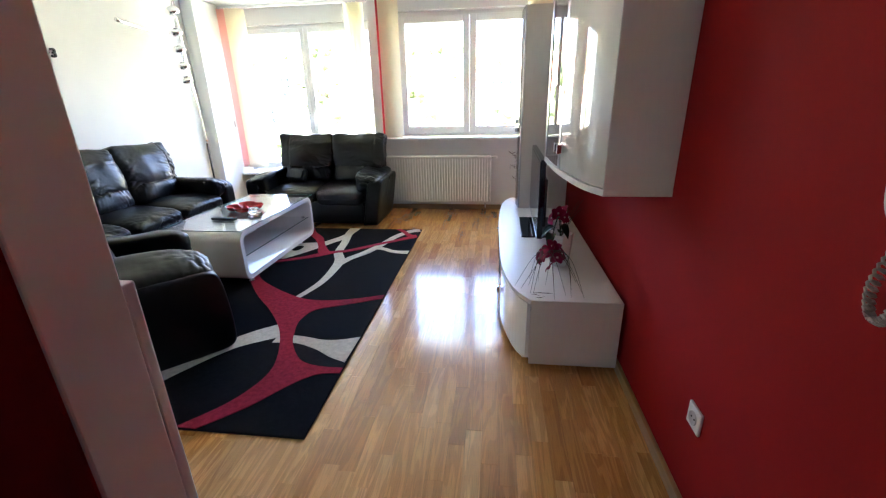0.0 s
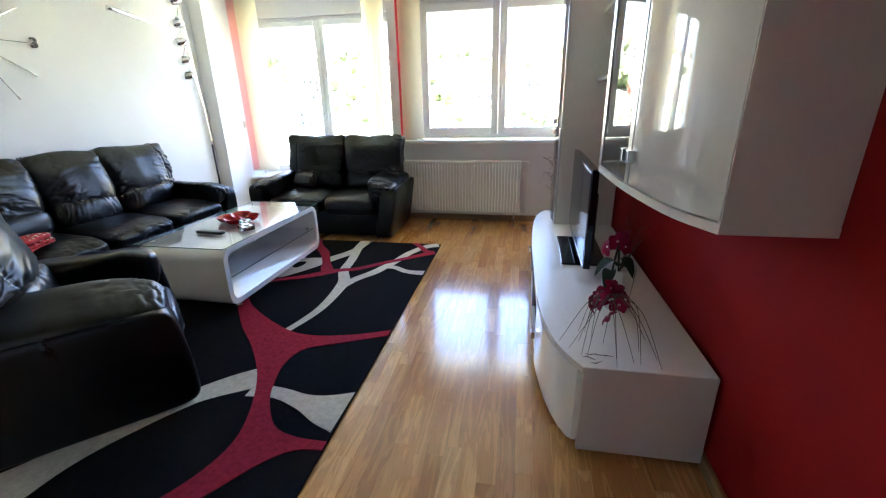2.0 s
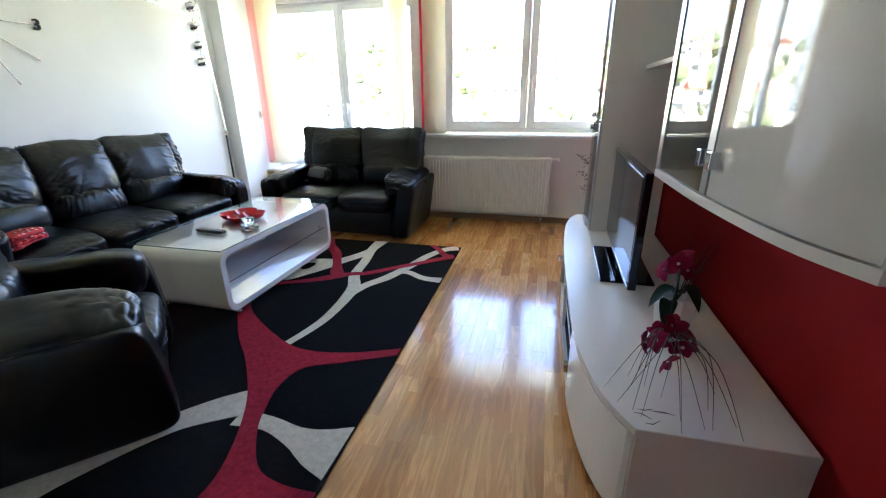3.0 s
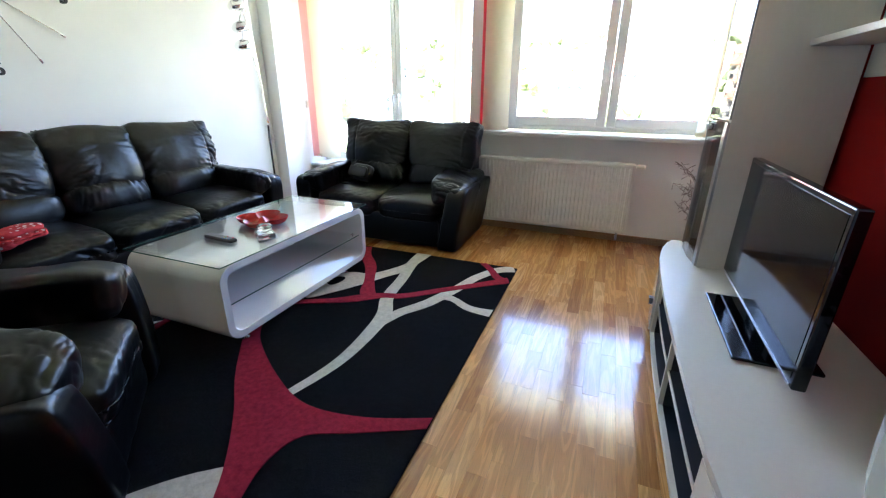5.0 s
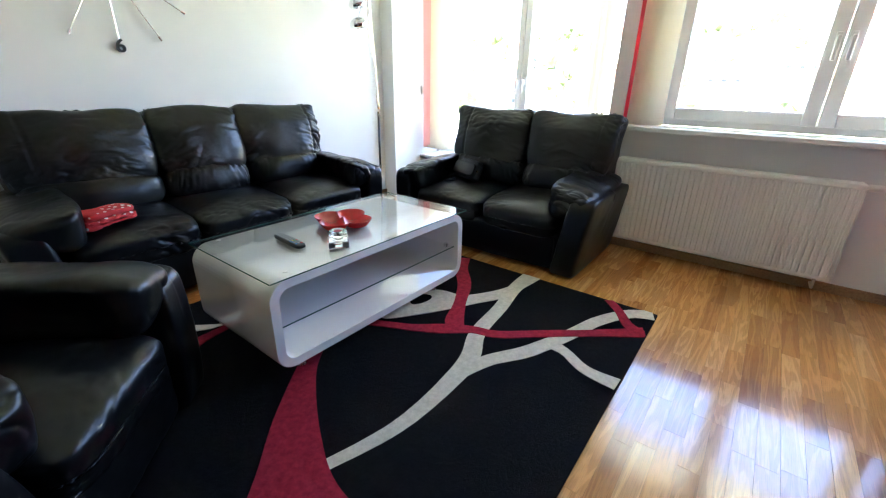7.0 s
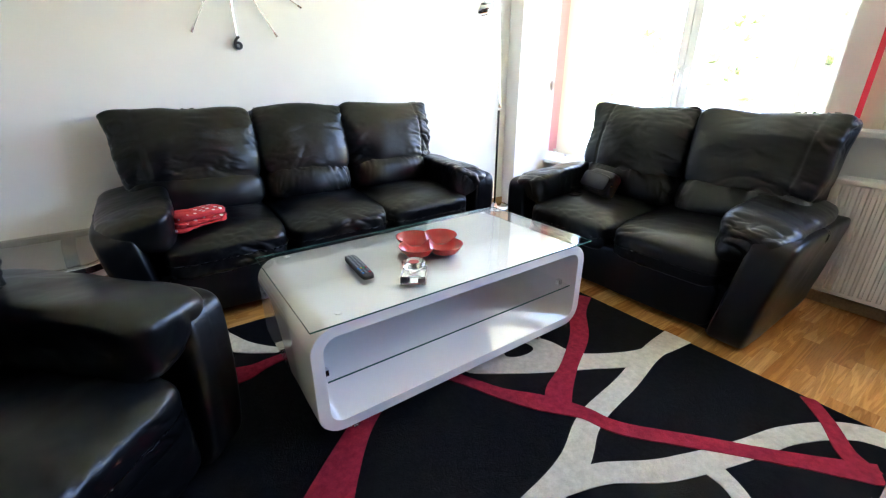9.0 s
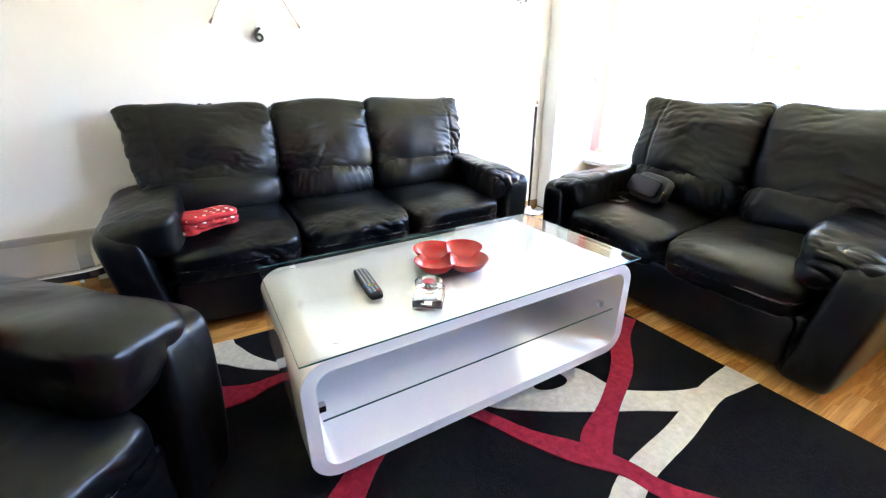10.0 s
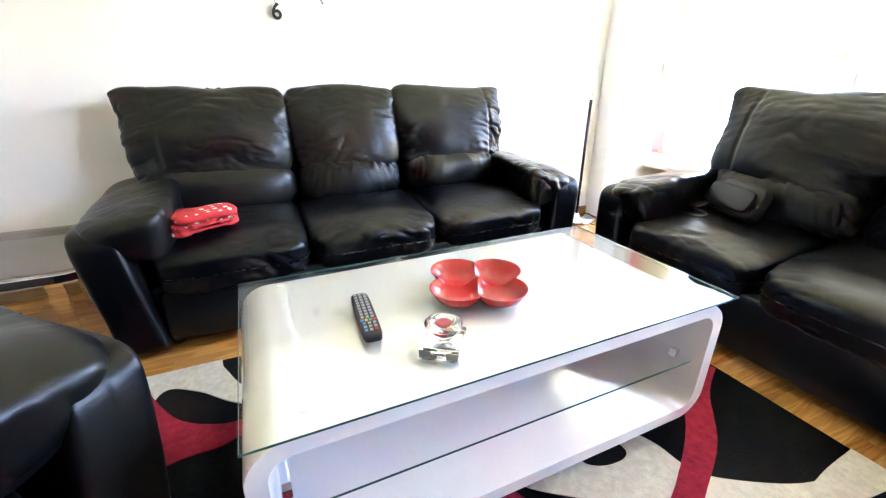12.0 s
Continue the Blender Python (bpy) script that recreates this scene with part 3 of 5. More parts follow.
# ---- sofas ----
def sofa(name, label, seat_edges, back_edges, x, y, turn, seed, arm=0.315, sit=0.0):
    """Leather sofa; its front runs along local x at y = 0, its back is at y = 0.84."""
    seats = len(seat_edges) - 1
    s = thing(name, label, "armchair" if seats == 1 else "sofa", x, y, 0.0, turn)
    l, r = seat_edges[0], seat_edges[-1]
    part("base", one_box(l - 0.02, r + 0.02, 0.06, 0.78, 0.03, 0.28 + sit, bevel=0.02), LEATHER, s)
    part("front_panel", puff((r - l - 0.02, 0.06, 0.25 + sit), 8, 20, None, 0.004, seed, (3, 4, 7)), LEATHER, s, smooth=True).matrix_basis = pose((l + r) / 2, 0.055, 0.165 + sit / 2)
    bl, br = back_edges[0], back_edges[-1]
    part("back_frame", puff((br - bl - 0.05, 0.15, 0.84), 9, 16, lambda p, u: Vector((p.x, p.y + 0.05 * u.z, p.z)), 0.002, seed + 1, (3, 3, 3)), LEATHER, s, smooth=True).matrix_basis = pose((bl + br) / 2, 0.755, 0.465)
    for i in range(seats):
        e0, e1 = seat_edges[i], seat_edges[i + 1]
        cx, w = (e0 + e1) / 2, e1 - e0

        def seat_shape(p, u):
            crown = 0.022 * (1 - u.x * u.x) * (1 - u.y * u.y * 0.6) if u.z > 0 else 0
            nose = -0.04 * max(0, -u.y - 0.45) * (1 if u.z > 0 else 0.2)
            return Vector((p.x, p.y, p.z + crown + nose))
        part("seat_cushion", puff((w - 0.002, 0.66, 0.19), 6.5, 60, seat_shape, 0.0085, seed + 2.7 * i + 2, (7, 14, 9), lambda u: 0.18 + 0.82 * max(0, -u.y) ** 1.5), LEATHER, s, smooth=True).matrix_basis = pose(cx, 0.325, 0.352 + sit, 3, 0, 0)
        part("piping", tube(bmesh.new(), smooth_line([(e0 + 0.03, 0.045, 0.278 + sit), (e0 + 0.06, 0.026, 0.274 + sit), (cx, 0.022, 0.272 + sit), (e1 - 0.06, 0.026, 0.274 + sit), (e1 - 0.03, 0.045, 0.278 + sit)], 8), 0.005, 8), LEATHER, s, smooth=True)
        b0, b1 = back_edges[i], back_edges[i + 1]
        bx, bw = (b0 + b1) / 2, b1 - b0

        def lumbar_shape(p, u):
            return Vector((p.x, p.y - 0.025 * (1 - u.x * u.x) * (1 - u.z * u.z * 0.5), p.z))
        part("lumbar_cushion", puff((bw - 0.012, 0.24, 0.235), 3.6, 54, lumbar_shape, 0.0150, seed + 3.9 * i + 4, (12, 6, 6), lambda u: 0.15 + 0.85 * max(abs(u.z) ** 1.5, abs(u.x) ** 3)), LEATHER, s, smooth=True).matrix_basis = pose(bx, 0.575, 0.525, -10, 0, 0)
        first, last = i == 0, i == seats - 1
        seam = -0.62 if first else 0.66 if last else None

        def back_shape(p, u):
            corner = abs(u.x) ** 5 * max(0, u.z) ** 3
            outer = (first and u.x < 0) or (last and u.x > 0)
            roll = 0.05 * max(0, u.z - 0.4)
            sag = 0.006 * math.sin(3.1 * u.x + seed + i) * max(0, u.z) + 0.012 * corner - 0.010 * max(0, u.z) * (1 - u.x * u.x)
            belly = -0.050 * (1 - u.x * u.x) * (1 - (u.z + 0.35) ** 2 * 0.7) if u.y < 0 else 0
            taper = -0.03 * u.x * max(0, -u.z - 0.3)
            stitch = 0.009 * math.exp(-((u.x - seam) / 0.022) ** 2) if seam and u.y < 0 else 0
            flare = (0.05 if outer else 0.018) * corner
            return Vector((p.x + (flare if u.x > 0 else -flare) + taper, p.y + roll + belly + stitch, p.z + sag))
        part("back_cushion", puff((bw + 0.002, 0.20, 0.46), 8, 76, back_shape, 0.0190, seed + 5.3 * i + 7, (4.0, 5, 13), lambda u: (0.26 + 0.70 * abs(u.x) ** 2 + 0.45 * max(0, -u.z)) * max(0.0, min(1.0, 0.5 - 2.0 * u.y)) * max(0.1, min(1.0, (1.02 - abs(u.z)) * 5.0))), LEATHER, s, smooth=True).matrix_basis = pose(bx, 0.65, 0.778, -13, 0, 0)
    for side, edge in ((-1, l), (1, r)):
        def panel_shape(p, u):
            flare = (0.085 - 0.5 * (0.315 - arm)) * (u.z + 1) / 2
            front = -0.012 * (1 - u.z * u.z)
            return Vector((p.x + side * flare, p.y + (front if u.y < 0 else 0) + 0.02 * (u.z + 1) * (1 if u.y < 0 else 0), p.z))
        panel = part("arm_panel", puff((0.17, 0.82, 0.52), 11, 30, panel_shape, 0.003, seed + 11 * side, (3, 3, 3)), LEATHER, s, smooth=True)
        panel.matrix_basis = pose(edge + side * 0.068, 0.405, 0.276)

        def pad_shape(p, u):
            f = max(0, -u.y - 0.30) / 0.70
            inner = 0.5 - 0.5 * u.x * side
            drop = -0.022 * f * f
            drape = -0.15 * inner ** 1.1 * max(0, -u.z) * (1 - 0.2 * f)
            slope = -0.016 * (u.x * side) + 0.012 * u.y
            return Vector((p.x * (1 + 0.05 * f), p.y - 0.02 * f * inner, p.z * (1 + 0.12 * f) * (1.12 - 0.42 * (1 - inner)) + drop + slope + drape))
        pad = part("arm_pad", puff((arm, 0.77, 0.145), 4.2, 62, pad_shape, 0.0125, seed + 17 * side + 3, (4, 13, 5), lambda u: 0.22 + 0.90 * max(0, -u.y) ** 2.2), LEATHER, s, "puffy rolled leather arm pad", True)
        pad.matrix_basis = pose(edge + side * (arm / 2 - 0.1025), 0.425, 0.538)
        for fy in (0.12, 0.72):
            part("foot", lathe(bmesh.new(), [(0, 0), (0.022, 0), (0.025, 0.035), (0, 0.035)], 12, (edge - side * 0.02, fy, 0)), BLACK_MATT, s)
    return s


sofa("sofa", "black leather three-seat sofa with puffy cushions, against the white wall", (-0.915, -0.32, 0.29, 0.915), (-1.01, -0.295, 0.27, 0.95), -2.985, 3.325, 90, 1.0)
sofa("loveseat", "black leather two-seat sofa in front of the window bay", (-0.60, 0.0, 0.575), (-0.61, 0.06, 0.70), -2.04, 4.41, 0, 5.0, 0.295)
sofa("armchair", "black leather armchair standing half on the rug", (-0.28, 0.28), (-0.34, 0.34), -1.795, 2.245, 137, 9.0, 0.315, -0.03)

# ---- coffee table ----
tbl = thing("coffee_table", "white high-gloss coffee table with rounded ends and a glass top", "table")


def round_rect(y0, y1, z0, z1, r, n=8):
    out = []
    for cy, cz, a0 in ((y1 - r, z1 - r, 0), (y0 + r, z1 - r, 90), (y0 + r, z0 + r, 180), (y1 - r, z0 + r, 270)):
        for k in range(n + 1):
            a = radians(a0 + 90 * k / n)
            out.append((cy + r * math.cos(a), cz + r * math.sin(a)))
    return out


TX0, TX1 = -2.515, -1.876
bm = bmesh.new()
out_line, in_line = round_rect(2.728, 3.997, 0.064, 0.463, 0.085), round_rect(2.768, 3.957, 0.104, 0.426, 0.05)
loops = []
for x, line in ((TX0, out_line), (TX1 - 0.004, out_line), (TX1, [(y * 0.997 + 3.38 * 0.003, z * 0.99 + 0.0027) for y, z in out_line]), (TX1, in_line), (TX0 + 0.02, in_line)):
    loops.append([bm.verts.new((x, y, z)) for y, z in line])
for a, b in zip(loops, loops[1:]):
    for k in range(len(a)):
        bm.faces.new((a[k], a[(k + 1) % len(a)], b[(k + 1) % len(a)], b[k]))
bm.faces.new(loops[0])
bm.faces.new(loops[-1])
bmesh.ops.recalc_face_normals(bm, faces=bm.faces)
body = part("body", bm, GLOSS, tbl, "white lacquered shell")
for p in body.data.polygons:
    p.use_smooth = len(p.vertices) == 4 and abs(p.normal.x) < 0.5
part("glass_top", slab(bmesh.new(), [(-2.535, 2.736), (-1.868, 2.736), (-1.868, 4.022), (-2.535, 4.022)], 0.4660, 0.4740, 0.001), CLEAR, tbl, "clear glass top plate").visible_shadow = False
for a in ((-1.8675, -1.8668, 2.736, 4.022), (-2.5362, -2.5355, 2.736, 4.022)):
    part("glass_edge", one_box(*a, 0.4675, 0.4725), GREEN_EDGE, tbl)
for a in ((2.7350, 2.7357), (4.0225, 4.0232)):
    part("glass_edge", one_box(-2.535, -1.868, *a, 0.4675, 0.4725), GREEN_EDGE, tbl)
for x in (-2.49, -1.94):
    for y in (2.85, 3.91):
        part("glass_pad", lathe(bmesh.new(), [(0, 0.4632), (0.012, 0.4632), (0.012, 0.4658), (0, 0.4658)], 14, (x, y, 0)), PLASTIC, tbl)
for x in (-2.46, -1.93):
    for y in (2.86, 3.78):
        part("foot", lathe(bmesh.new(), [(0, 0.0175), (0.024, 0.0175), (0.026, 0.026), (0.014, 0.032), (0.014, 0.052), (0.028, 0.0635), (0, 0.0635)], 18, (x, y, 0)), CHROME, tbl, "chrome foot", True)
shelf = part("glass_shelf", one_box(TX0 + 0.03, TX1 - 0.03, 2.78, 3.955, 0.246, 0.252), CLEAR, tbl, "clear glass middle shelf")
shelf.visible_shadow = False
part("shelf_edge", one_box(TX1 - 0.0295, TX1 - 0.0285, 2.78, 3.955, 0.246, 0.252), GREEN_EDGE, tbl)
for x in (-2.36, -1.96):
    for y in (2.7785, 3.9335):
        part("shelf_pin", one_box(x - 0.011, x + 0.011, y, y + 0.023, 0.236, 0.262, bevel=0.003), CHROME, tbl, "chrome shelf clip")

ZT = 0.4740
# four-lobed dish
dish = thing("dish", "glossy red four-lobed ceramic snack dish on the coffee table", "dish", -2.20, 3.362, ZT, 66)
for i in range(4):
    a = radians(45 + 90 * i)
    bm = lathe(bmesh.new(), [(0, 0.002), (0.038, 0.0), (0.062, 0.016), (0.076, 0.040), (0.0775, 0.044), (0.075, 0.044), (0.060, 0.019), (0.037, 0.006), (0, 0.006)], 36, (0.080 * math.cos(a), 0.080 * math.sin(a), 0.0))
    for nx, ny in ((math.copysign(1, math.cos(a)), 0), (0, math.copysign(1, math.sin(a)))):
        bmesh.ops.bisect_plane(bm, geom=bm.verts[:] + bm.edges[:] + bm.faces[:], plane_co=(0, 0, 0), plane_no=(nx, ny, 0), clear_inner=True)
    part("bowl", bm, RED_GLAZE, dish, smooth=True)

# remote control
rem = thing("remote_control", "slim black television remote control on the coffee table", "remote", -2.186, 3.033, ZT, -4.5)
part("case", puff((0.225, 0.048, 0.020), 6, 10, None, 0), BLACK_MATT, rem, smooth=True).matrix_basis = pose(0, 0, 0.0102)
btn_mats = [material("button_" + n, c, 0.4) for n, c in (("grey", (0.30, 0.30, 0.31)), ("red", (0.55, 0.02, 0.03)), ("green", (0.03, 0.36, 0.08)), ("yellow", (0.65, 0.42, 0.03)), ("blue", (0.04, 0.22, 0.55)))]
for r in range(13):
    k = 4 if r == 9 else 3
    for c in range(k):
        bx, by = -0.094 + r * 0.0148, (c - (k - 1) / 2) * (0.0125 if k == 3 else 0.0100)
        bmat = btn_mats[(4, 3, 2, 1)[c]] if r == 9 else btn_mats[4] if r in (10, 12) and c == 0 else btn_mats[1] if r == 12 and c == 2 else btn_mats[0]
        part("button", one_box(bx - 0.0040, bx + 0.0040, by - 0.0036, by + 0.0036, 0.0190, 0.0222), bmat, rem)

# candle holder
can = thing("candle_holder", "square crystal tealight holder with a red candle", "candle holder", -1.995, 3.163, ZT, 53.6)
part("foot_block", one_box(-0.045, 0.045, -0.052, 0.052, 0.002, 0.030, bevel=0.004), CRYSTAL, can)
part("foot_plate", one_box(-0.047, 0.047, -0.054, 0.054, 0.0, 0.0018), CHROME, can, "mirrored base plate")
SMOKE_STRIP = material("grey_smoked_strip", (0.10, 0.09, 0.09), 0.2)
for y0 in (-0.0535, 0.0535):
    for x0, x1 in ((-0.043, -0.017), (0.017, 0.043)):
        part("trim", one_box(x0, x1, y0 - 0.001, y0 + 0.001, 0.007, 0.025), SMOKE_STRIP, can, "smoky grey glass strip")
part("cup", lathe(bmesh.new(), [(0, 0.0305), (0.022, 0.0305), (0.028, 0.042), (0.042, 0.056), (0.043, 0.066), (0.036, 0.07), (0.024, 0.070), (0.022, 0.054), (0, 0.054)], 28), CRYSTAL, can, smooth=True)
part("candle", lathe(bmesh.new(), [(0, 0.0545), (0.0195, 0.0545), (0.0195, 0.066), (0.012, 0.0675), (0, 0.067)], 20), CANDLE, can, "red tealight candle")

# ---- media bench ----
FRONT = [(1.91, 0.195), (2.08, 0.108), (2.40, 0.055), (2.90, 0.043), (3.40, 0.044), (3.90, 0.072), (4.15, 0.125), (4.235, 0.17)]
FRONT_CURVE = smooth_line(FRONT, 6)


def front_x(y, curve=FRONT_CURVE):
    for (y0, x0), (y1, x1) in zip(curve, curve[1:]):
        if y0 <= y <= y1:
            return x0 + (x1 - x0) * (y - y0) / (y1 - y0)
    return curve[-1][1] if y > curve[-1][0] else curve[0][1]


def curved_panel(y0, y1, z0, z1, inset, thick, curve=FRONT_CURVE, n=44):
    """A bowed door that follows the front."""
    ys = [y0 + (y1 - y0) * k / n for k in range(n + 1)]
    outline = [(front_x(y, curve) + inset, y) for y in ys] + [(front_x(y, curve) + inset + thick, y) for y in reversed(ys)]
    return slab(bmesh.new(), outline, z0, z1)


BX = 0.645
bench = thing("media_bench", "low white media bench with a bowed front and open compartments", "tv bench")
ys = [1.91 + 2.325 * k / 40 for k in range(41)]
plan_top = [(front_x(y), y) for y in ys] + [(BX, 4.235), (BX, 1.91)]
plan_low = [(front_x(y) + 0.012, y) for y in ys[1:-1]] + [(BX, ys[-2]), (BX, ys[1])]
part("top", slab(bmesh.new(), plan_top, 0.378, 0.402, 0.002), LAMINATE, bench)
part("bottom", slab(bmesh.new(), plan_low, 0.028, 0.05), LAMINATE, bench)
part("plinth", slab(bmesh.new(), [(x + 0.05 if x < 0.5 else x - 0.01, min(max(y, 1.95), 4.19)) for x, y in plan_low], 0.0, 0.028), DARK_INSIDE, bench)
part("end_panel", one_box(0.2, BX, 1.912, 1.932, 0.028, 0.378), LAMINATE, bench)
part("end_panel", one_box(0.19, BX, 4.212, 4.232, 0.028, 0.378), LAMINATE, bench)
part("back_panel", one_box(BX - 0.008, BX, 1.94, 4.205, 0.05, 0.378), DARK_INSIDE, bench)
for y in (2.47, 3.08, 3.68):
    w = 0.008
    part("divider", one_box(front_x(y) + 0.012, BX - 0.01, y - w, y + w, 0.05, 0.378), LAMINATE, bench)
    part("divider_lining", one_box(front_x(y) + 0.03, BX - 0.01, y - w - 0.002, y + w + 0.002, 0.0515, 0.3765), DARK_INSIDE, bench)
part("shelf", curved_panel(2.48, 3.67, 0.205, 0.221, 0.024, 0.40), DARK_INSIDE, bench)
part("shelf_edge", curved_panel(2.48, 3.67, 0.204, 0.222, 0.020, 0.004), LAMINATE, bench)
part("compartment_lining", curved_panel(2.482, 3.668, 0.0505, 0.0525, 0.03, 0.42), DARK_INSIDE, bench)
d1 = part("door", curved_panel(1.934, 2.462, 0.052, 0.374, 0.0, 0.018), GLOSS, bench, "bowed white gloss door")
d2 = part("door", curved_panel(3.69, 4.21, 0.052, 0.374, 0.0, 0.018), GLOSS, bench, "bowed white gloss door")
for d, y in ((d1, 2.435), (d2, 3.715)):
    bm = box(bmesh.new(), front_x(y) - 0.026, front_x(y) - 0.002, y - 0.015, y + 0.015, 0.195, 0.235, 0.003)
    part("handle", bm, CHROME, d, "square chrome handle")

# ---- television ----
tv = thing("television", "black flat-screen television on a glossy stand", "television", 0.315, 3.19, 0.402, -1.3)
part("casing", one_box(-0.012, 0.024, -0.47, 0.47, 0.058, 0.585, bevel=0.005), BLACK_GLOSS, tv)
part("rear_housing", one_box(0.0245, 0.055, -0.33, 0.33, 0.10, 0.44, bevel=0.012), BLACK_MATT, tv)
part("screen", one_box(-0.0135, -0.0122, -0.448, 0.448, 0.085, 0.565), SCREEN, tv)
part("lower_trim", one_box(-0.0145, -0.0122, -0.45, 0.45, 0.060, 0.068), STEEL, tv, "thin silver lower trim")
part("neck", one_box(0.0, 0.05, -0.06, 0.06, 0.012, 0.10, bevel=0.008), BLACK_GLOSS, tv)
part("stand", one_box(-0.105, 0.15, -0.265, 0.265, 0.0, 0.012, bevel=0.004), BLACK_GLOSS, tv, "black glass stand plate")

# ---- showcase tower ----
tower = thing("showcase_cabinet", "tall white showcase with a glazed door, on the media bench", "cabinet")
TZ0, TZ1 = 0.4025, 2.06
TCURVE = [(3.80, 0.225), (3.95, 0.205), (4.10, 0.205), (4.235, 0.225)]
part("side_panel", one_box(0.232, BX, 3.80, 3.82, TZ0, TZ1, bevel=0.0015), LAMINATE, tower)
part("side_panel", one_box(0.232, BX, 4.21, 4.23, TZ0, TZ1, bevel=0.0015), LAMINATE, tower)
part("back_panel", one_box(BX - 0.01, BX, 3.822, 4.208, TZ0, TZ1), LAMINATE, tower)
for z in (TZ0, 1.12, TZ1 - 0.02):
    part("board", one_box(0.24, BX - 0.012, 3.822, 4.208, z, z + 0.02), LAMINATE, tower)
for z in (0.75, 1.45, 1.75):
    part("glass_shelf", one_box(0.26, BX - 0.02, 3.824, 4.206, z, z + 0.006), CLEAR, tower).visible_shadow = False
part("glass_door", curved_panel(3.802, 4.228, 1.13, TZ1 - 0.004, 0.0, 0.006, TCURVE), SMOKED, tower, "bowed glazed door")
part("lower_door", curved_panel(3.84, 4.20, TZ0 + 0.004, 1.12, 0.0, 0.006, TCURVE), SMOKED, tower, "bowed smoked lower door")
for y in (3.822, 4.212):
    part("door_profile", curved_panel(y - 0.018, y + 0.018, TZ0 + 0.004, 1.12, -0.004, 0.018, TCURVE, 2), STEEL, tower, "aluminium door profile")
for y in (3.806, 4.224):
    part("door_edge", curved_panel(y - 0.004, y + 0.004, 1.13, TZ1 - 0.004, -0.002, 0.012, TCURVE, 2), STEEL, tower)
for z in (1.07, 1.145):
    part("handle", one_box(0.180, 0.205, 4.015, 4.045, z, z + 0.036, bevel=0.003), CHROME, tower, "square chrome handle")

# ---- wall cabinet ----
wc = thing("wall_cabinet", "white hanging cabinet with a bowed gloss door and a glazed door", "cabinet")
WCURVE = smooth_line([(1.62, 0.412), (1.74, 0.365), (1.90, 0.335), (2.20, 0.307), (2.60, 0.298)], 6)
CZ0, CZ1 = 1.0, 2.25
ys = [1.62 + 0.98 * k / 24 for k in range(25)]
plan = [(front_x(y, WCURVE), y) for y in ys] + [(X_R - 0.002, 2.60), (X_R - 0.002, 1.62)]
part("bottom", slab(bmesh.new(), plan, CZ0, CZ0 + 0.026, 0.002), LAMINATE, wc)
part("top", slab(bmesh.new(), plan, CZ1 - 0.026, CZ1), LAMINATE, wc)
part("side_panel", one_box(0.414, X_R - 0.002, 1.622, 1.642, CZ0 + 0.026, CZ1 - 0.026), LAMINATE, wc)
part("side_panel", one_box(0.318, X_R - 0.002, 2.578, 2.598, CZ0 + 0.026, CZ1 - 0.026), LAMINATE, wc)
part("divider", one_box(0.335, X_R - 0.012, 2.10, 2.118, CZ0 + 0.026, CZ1 - 0.026), LAMINATE, wc)
part("back_panel", one_box(X_R - 0.012, X_R - 0.003, 1.643, 2.577, CZ0 + 0.026, CZ1 - 0.026), LAMINATE, wc)
for z in (1.40, 1.80):
    part("glass_shelf", one_box(0.34, X_R - 0.014, 2.12, 2.576, z, z + 0.006), CLEAR, wc).visible_shadow = False
dg = part("gloss_door", curved_panel(1.626, 2.108, CZ0 + 0.031, CZ1 - 0.03, 0.002, 0.018, WCURVE), DOOR_GLOSS, wc, "bowed cream high-gloss door")
gd = part("glass_door", curved_panel(2.150, 2.555, CZ0 + 0.031, CZ1 - 0.03, 0.004, 0.005, WCURVE), SMOKED, wc, "reflecting glass door")
for y0, y1 in ((2.114, 2.150), (2.555, 2.598)):
    part("door_profile", curved_panel(y0, y1, CZ0 + 0.031, CZ1 - 0.03, 0.0, 0.016, WCURVE, 3), STEEL, gd, "aluminium door profile")
for d, y in ((dg, 2.075), (gd, 2.135)):
    fx = front_x(y, WCURVE)
    part("handle", one_box(fx - 0.026, fx, y - 0.013, y + 0.013, 1.105, 1.150, bevel=0.003), CHROME, d, "square chrome handle")

# ---- wall shelves ----
ws = thing("wall_shelf", "white open wall shelf with a pale back panel", "shelf")
part("back_panel", one_box(X_R - 0.014, X_R - 0.002, 2.602, 3.795, 1.31, 2.05), LAMINATE, ws)
part("board", one_box(0.44, X_R - 0.015, 2.602, 3.795, 1.43, 1.455, bevel=0.002), LAMINATE, ws)
part("board", one_box(0.44, X_R - 0.015, 2.602, 3.795, 1.84, 1.865, bevel=0.002), LAMINATE, ws)

# ---- flower arrangement ----
fl = thing("flower_arrangement", "artificial crimson orchids with long grass blades in a white pot", "flowers", 0.40, 2.42, 0.402)
part("pot", lathe(bmesh.new(), [(0, 0), (0.05, 0), (0.062, 0.05), (0.07, 0.13), (0.074, 0.20), (0.069, 0.20), (0.064, 0.13), (0.04, 0.02), (0, 0.02)], 8), PORCELAIN, fl, "white faceted ceramic pot")
rnd = random.Random(11)


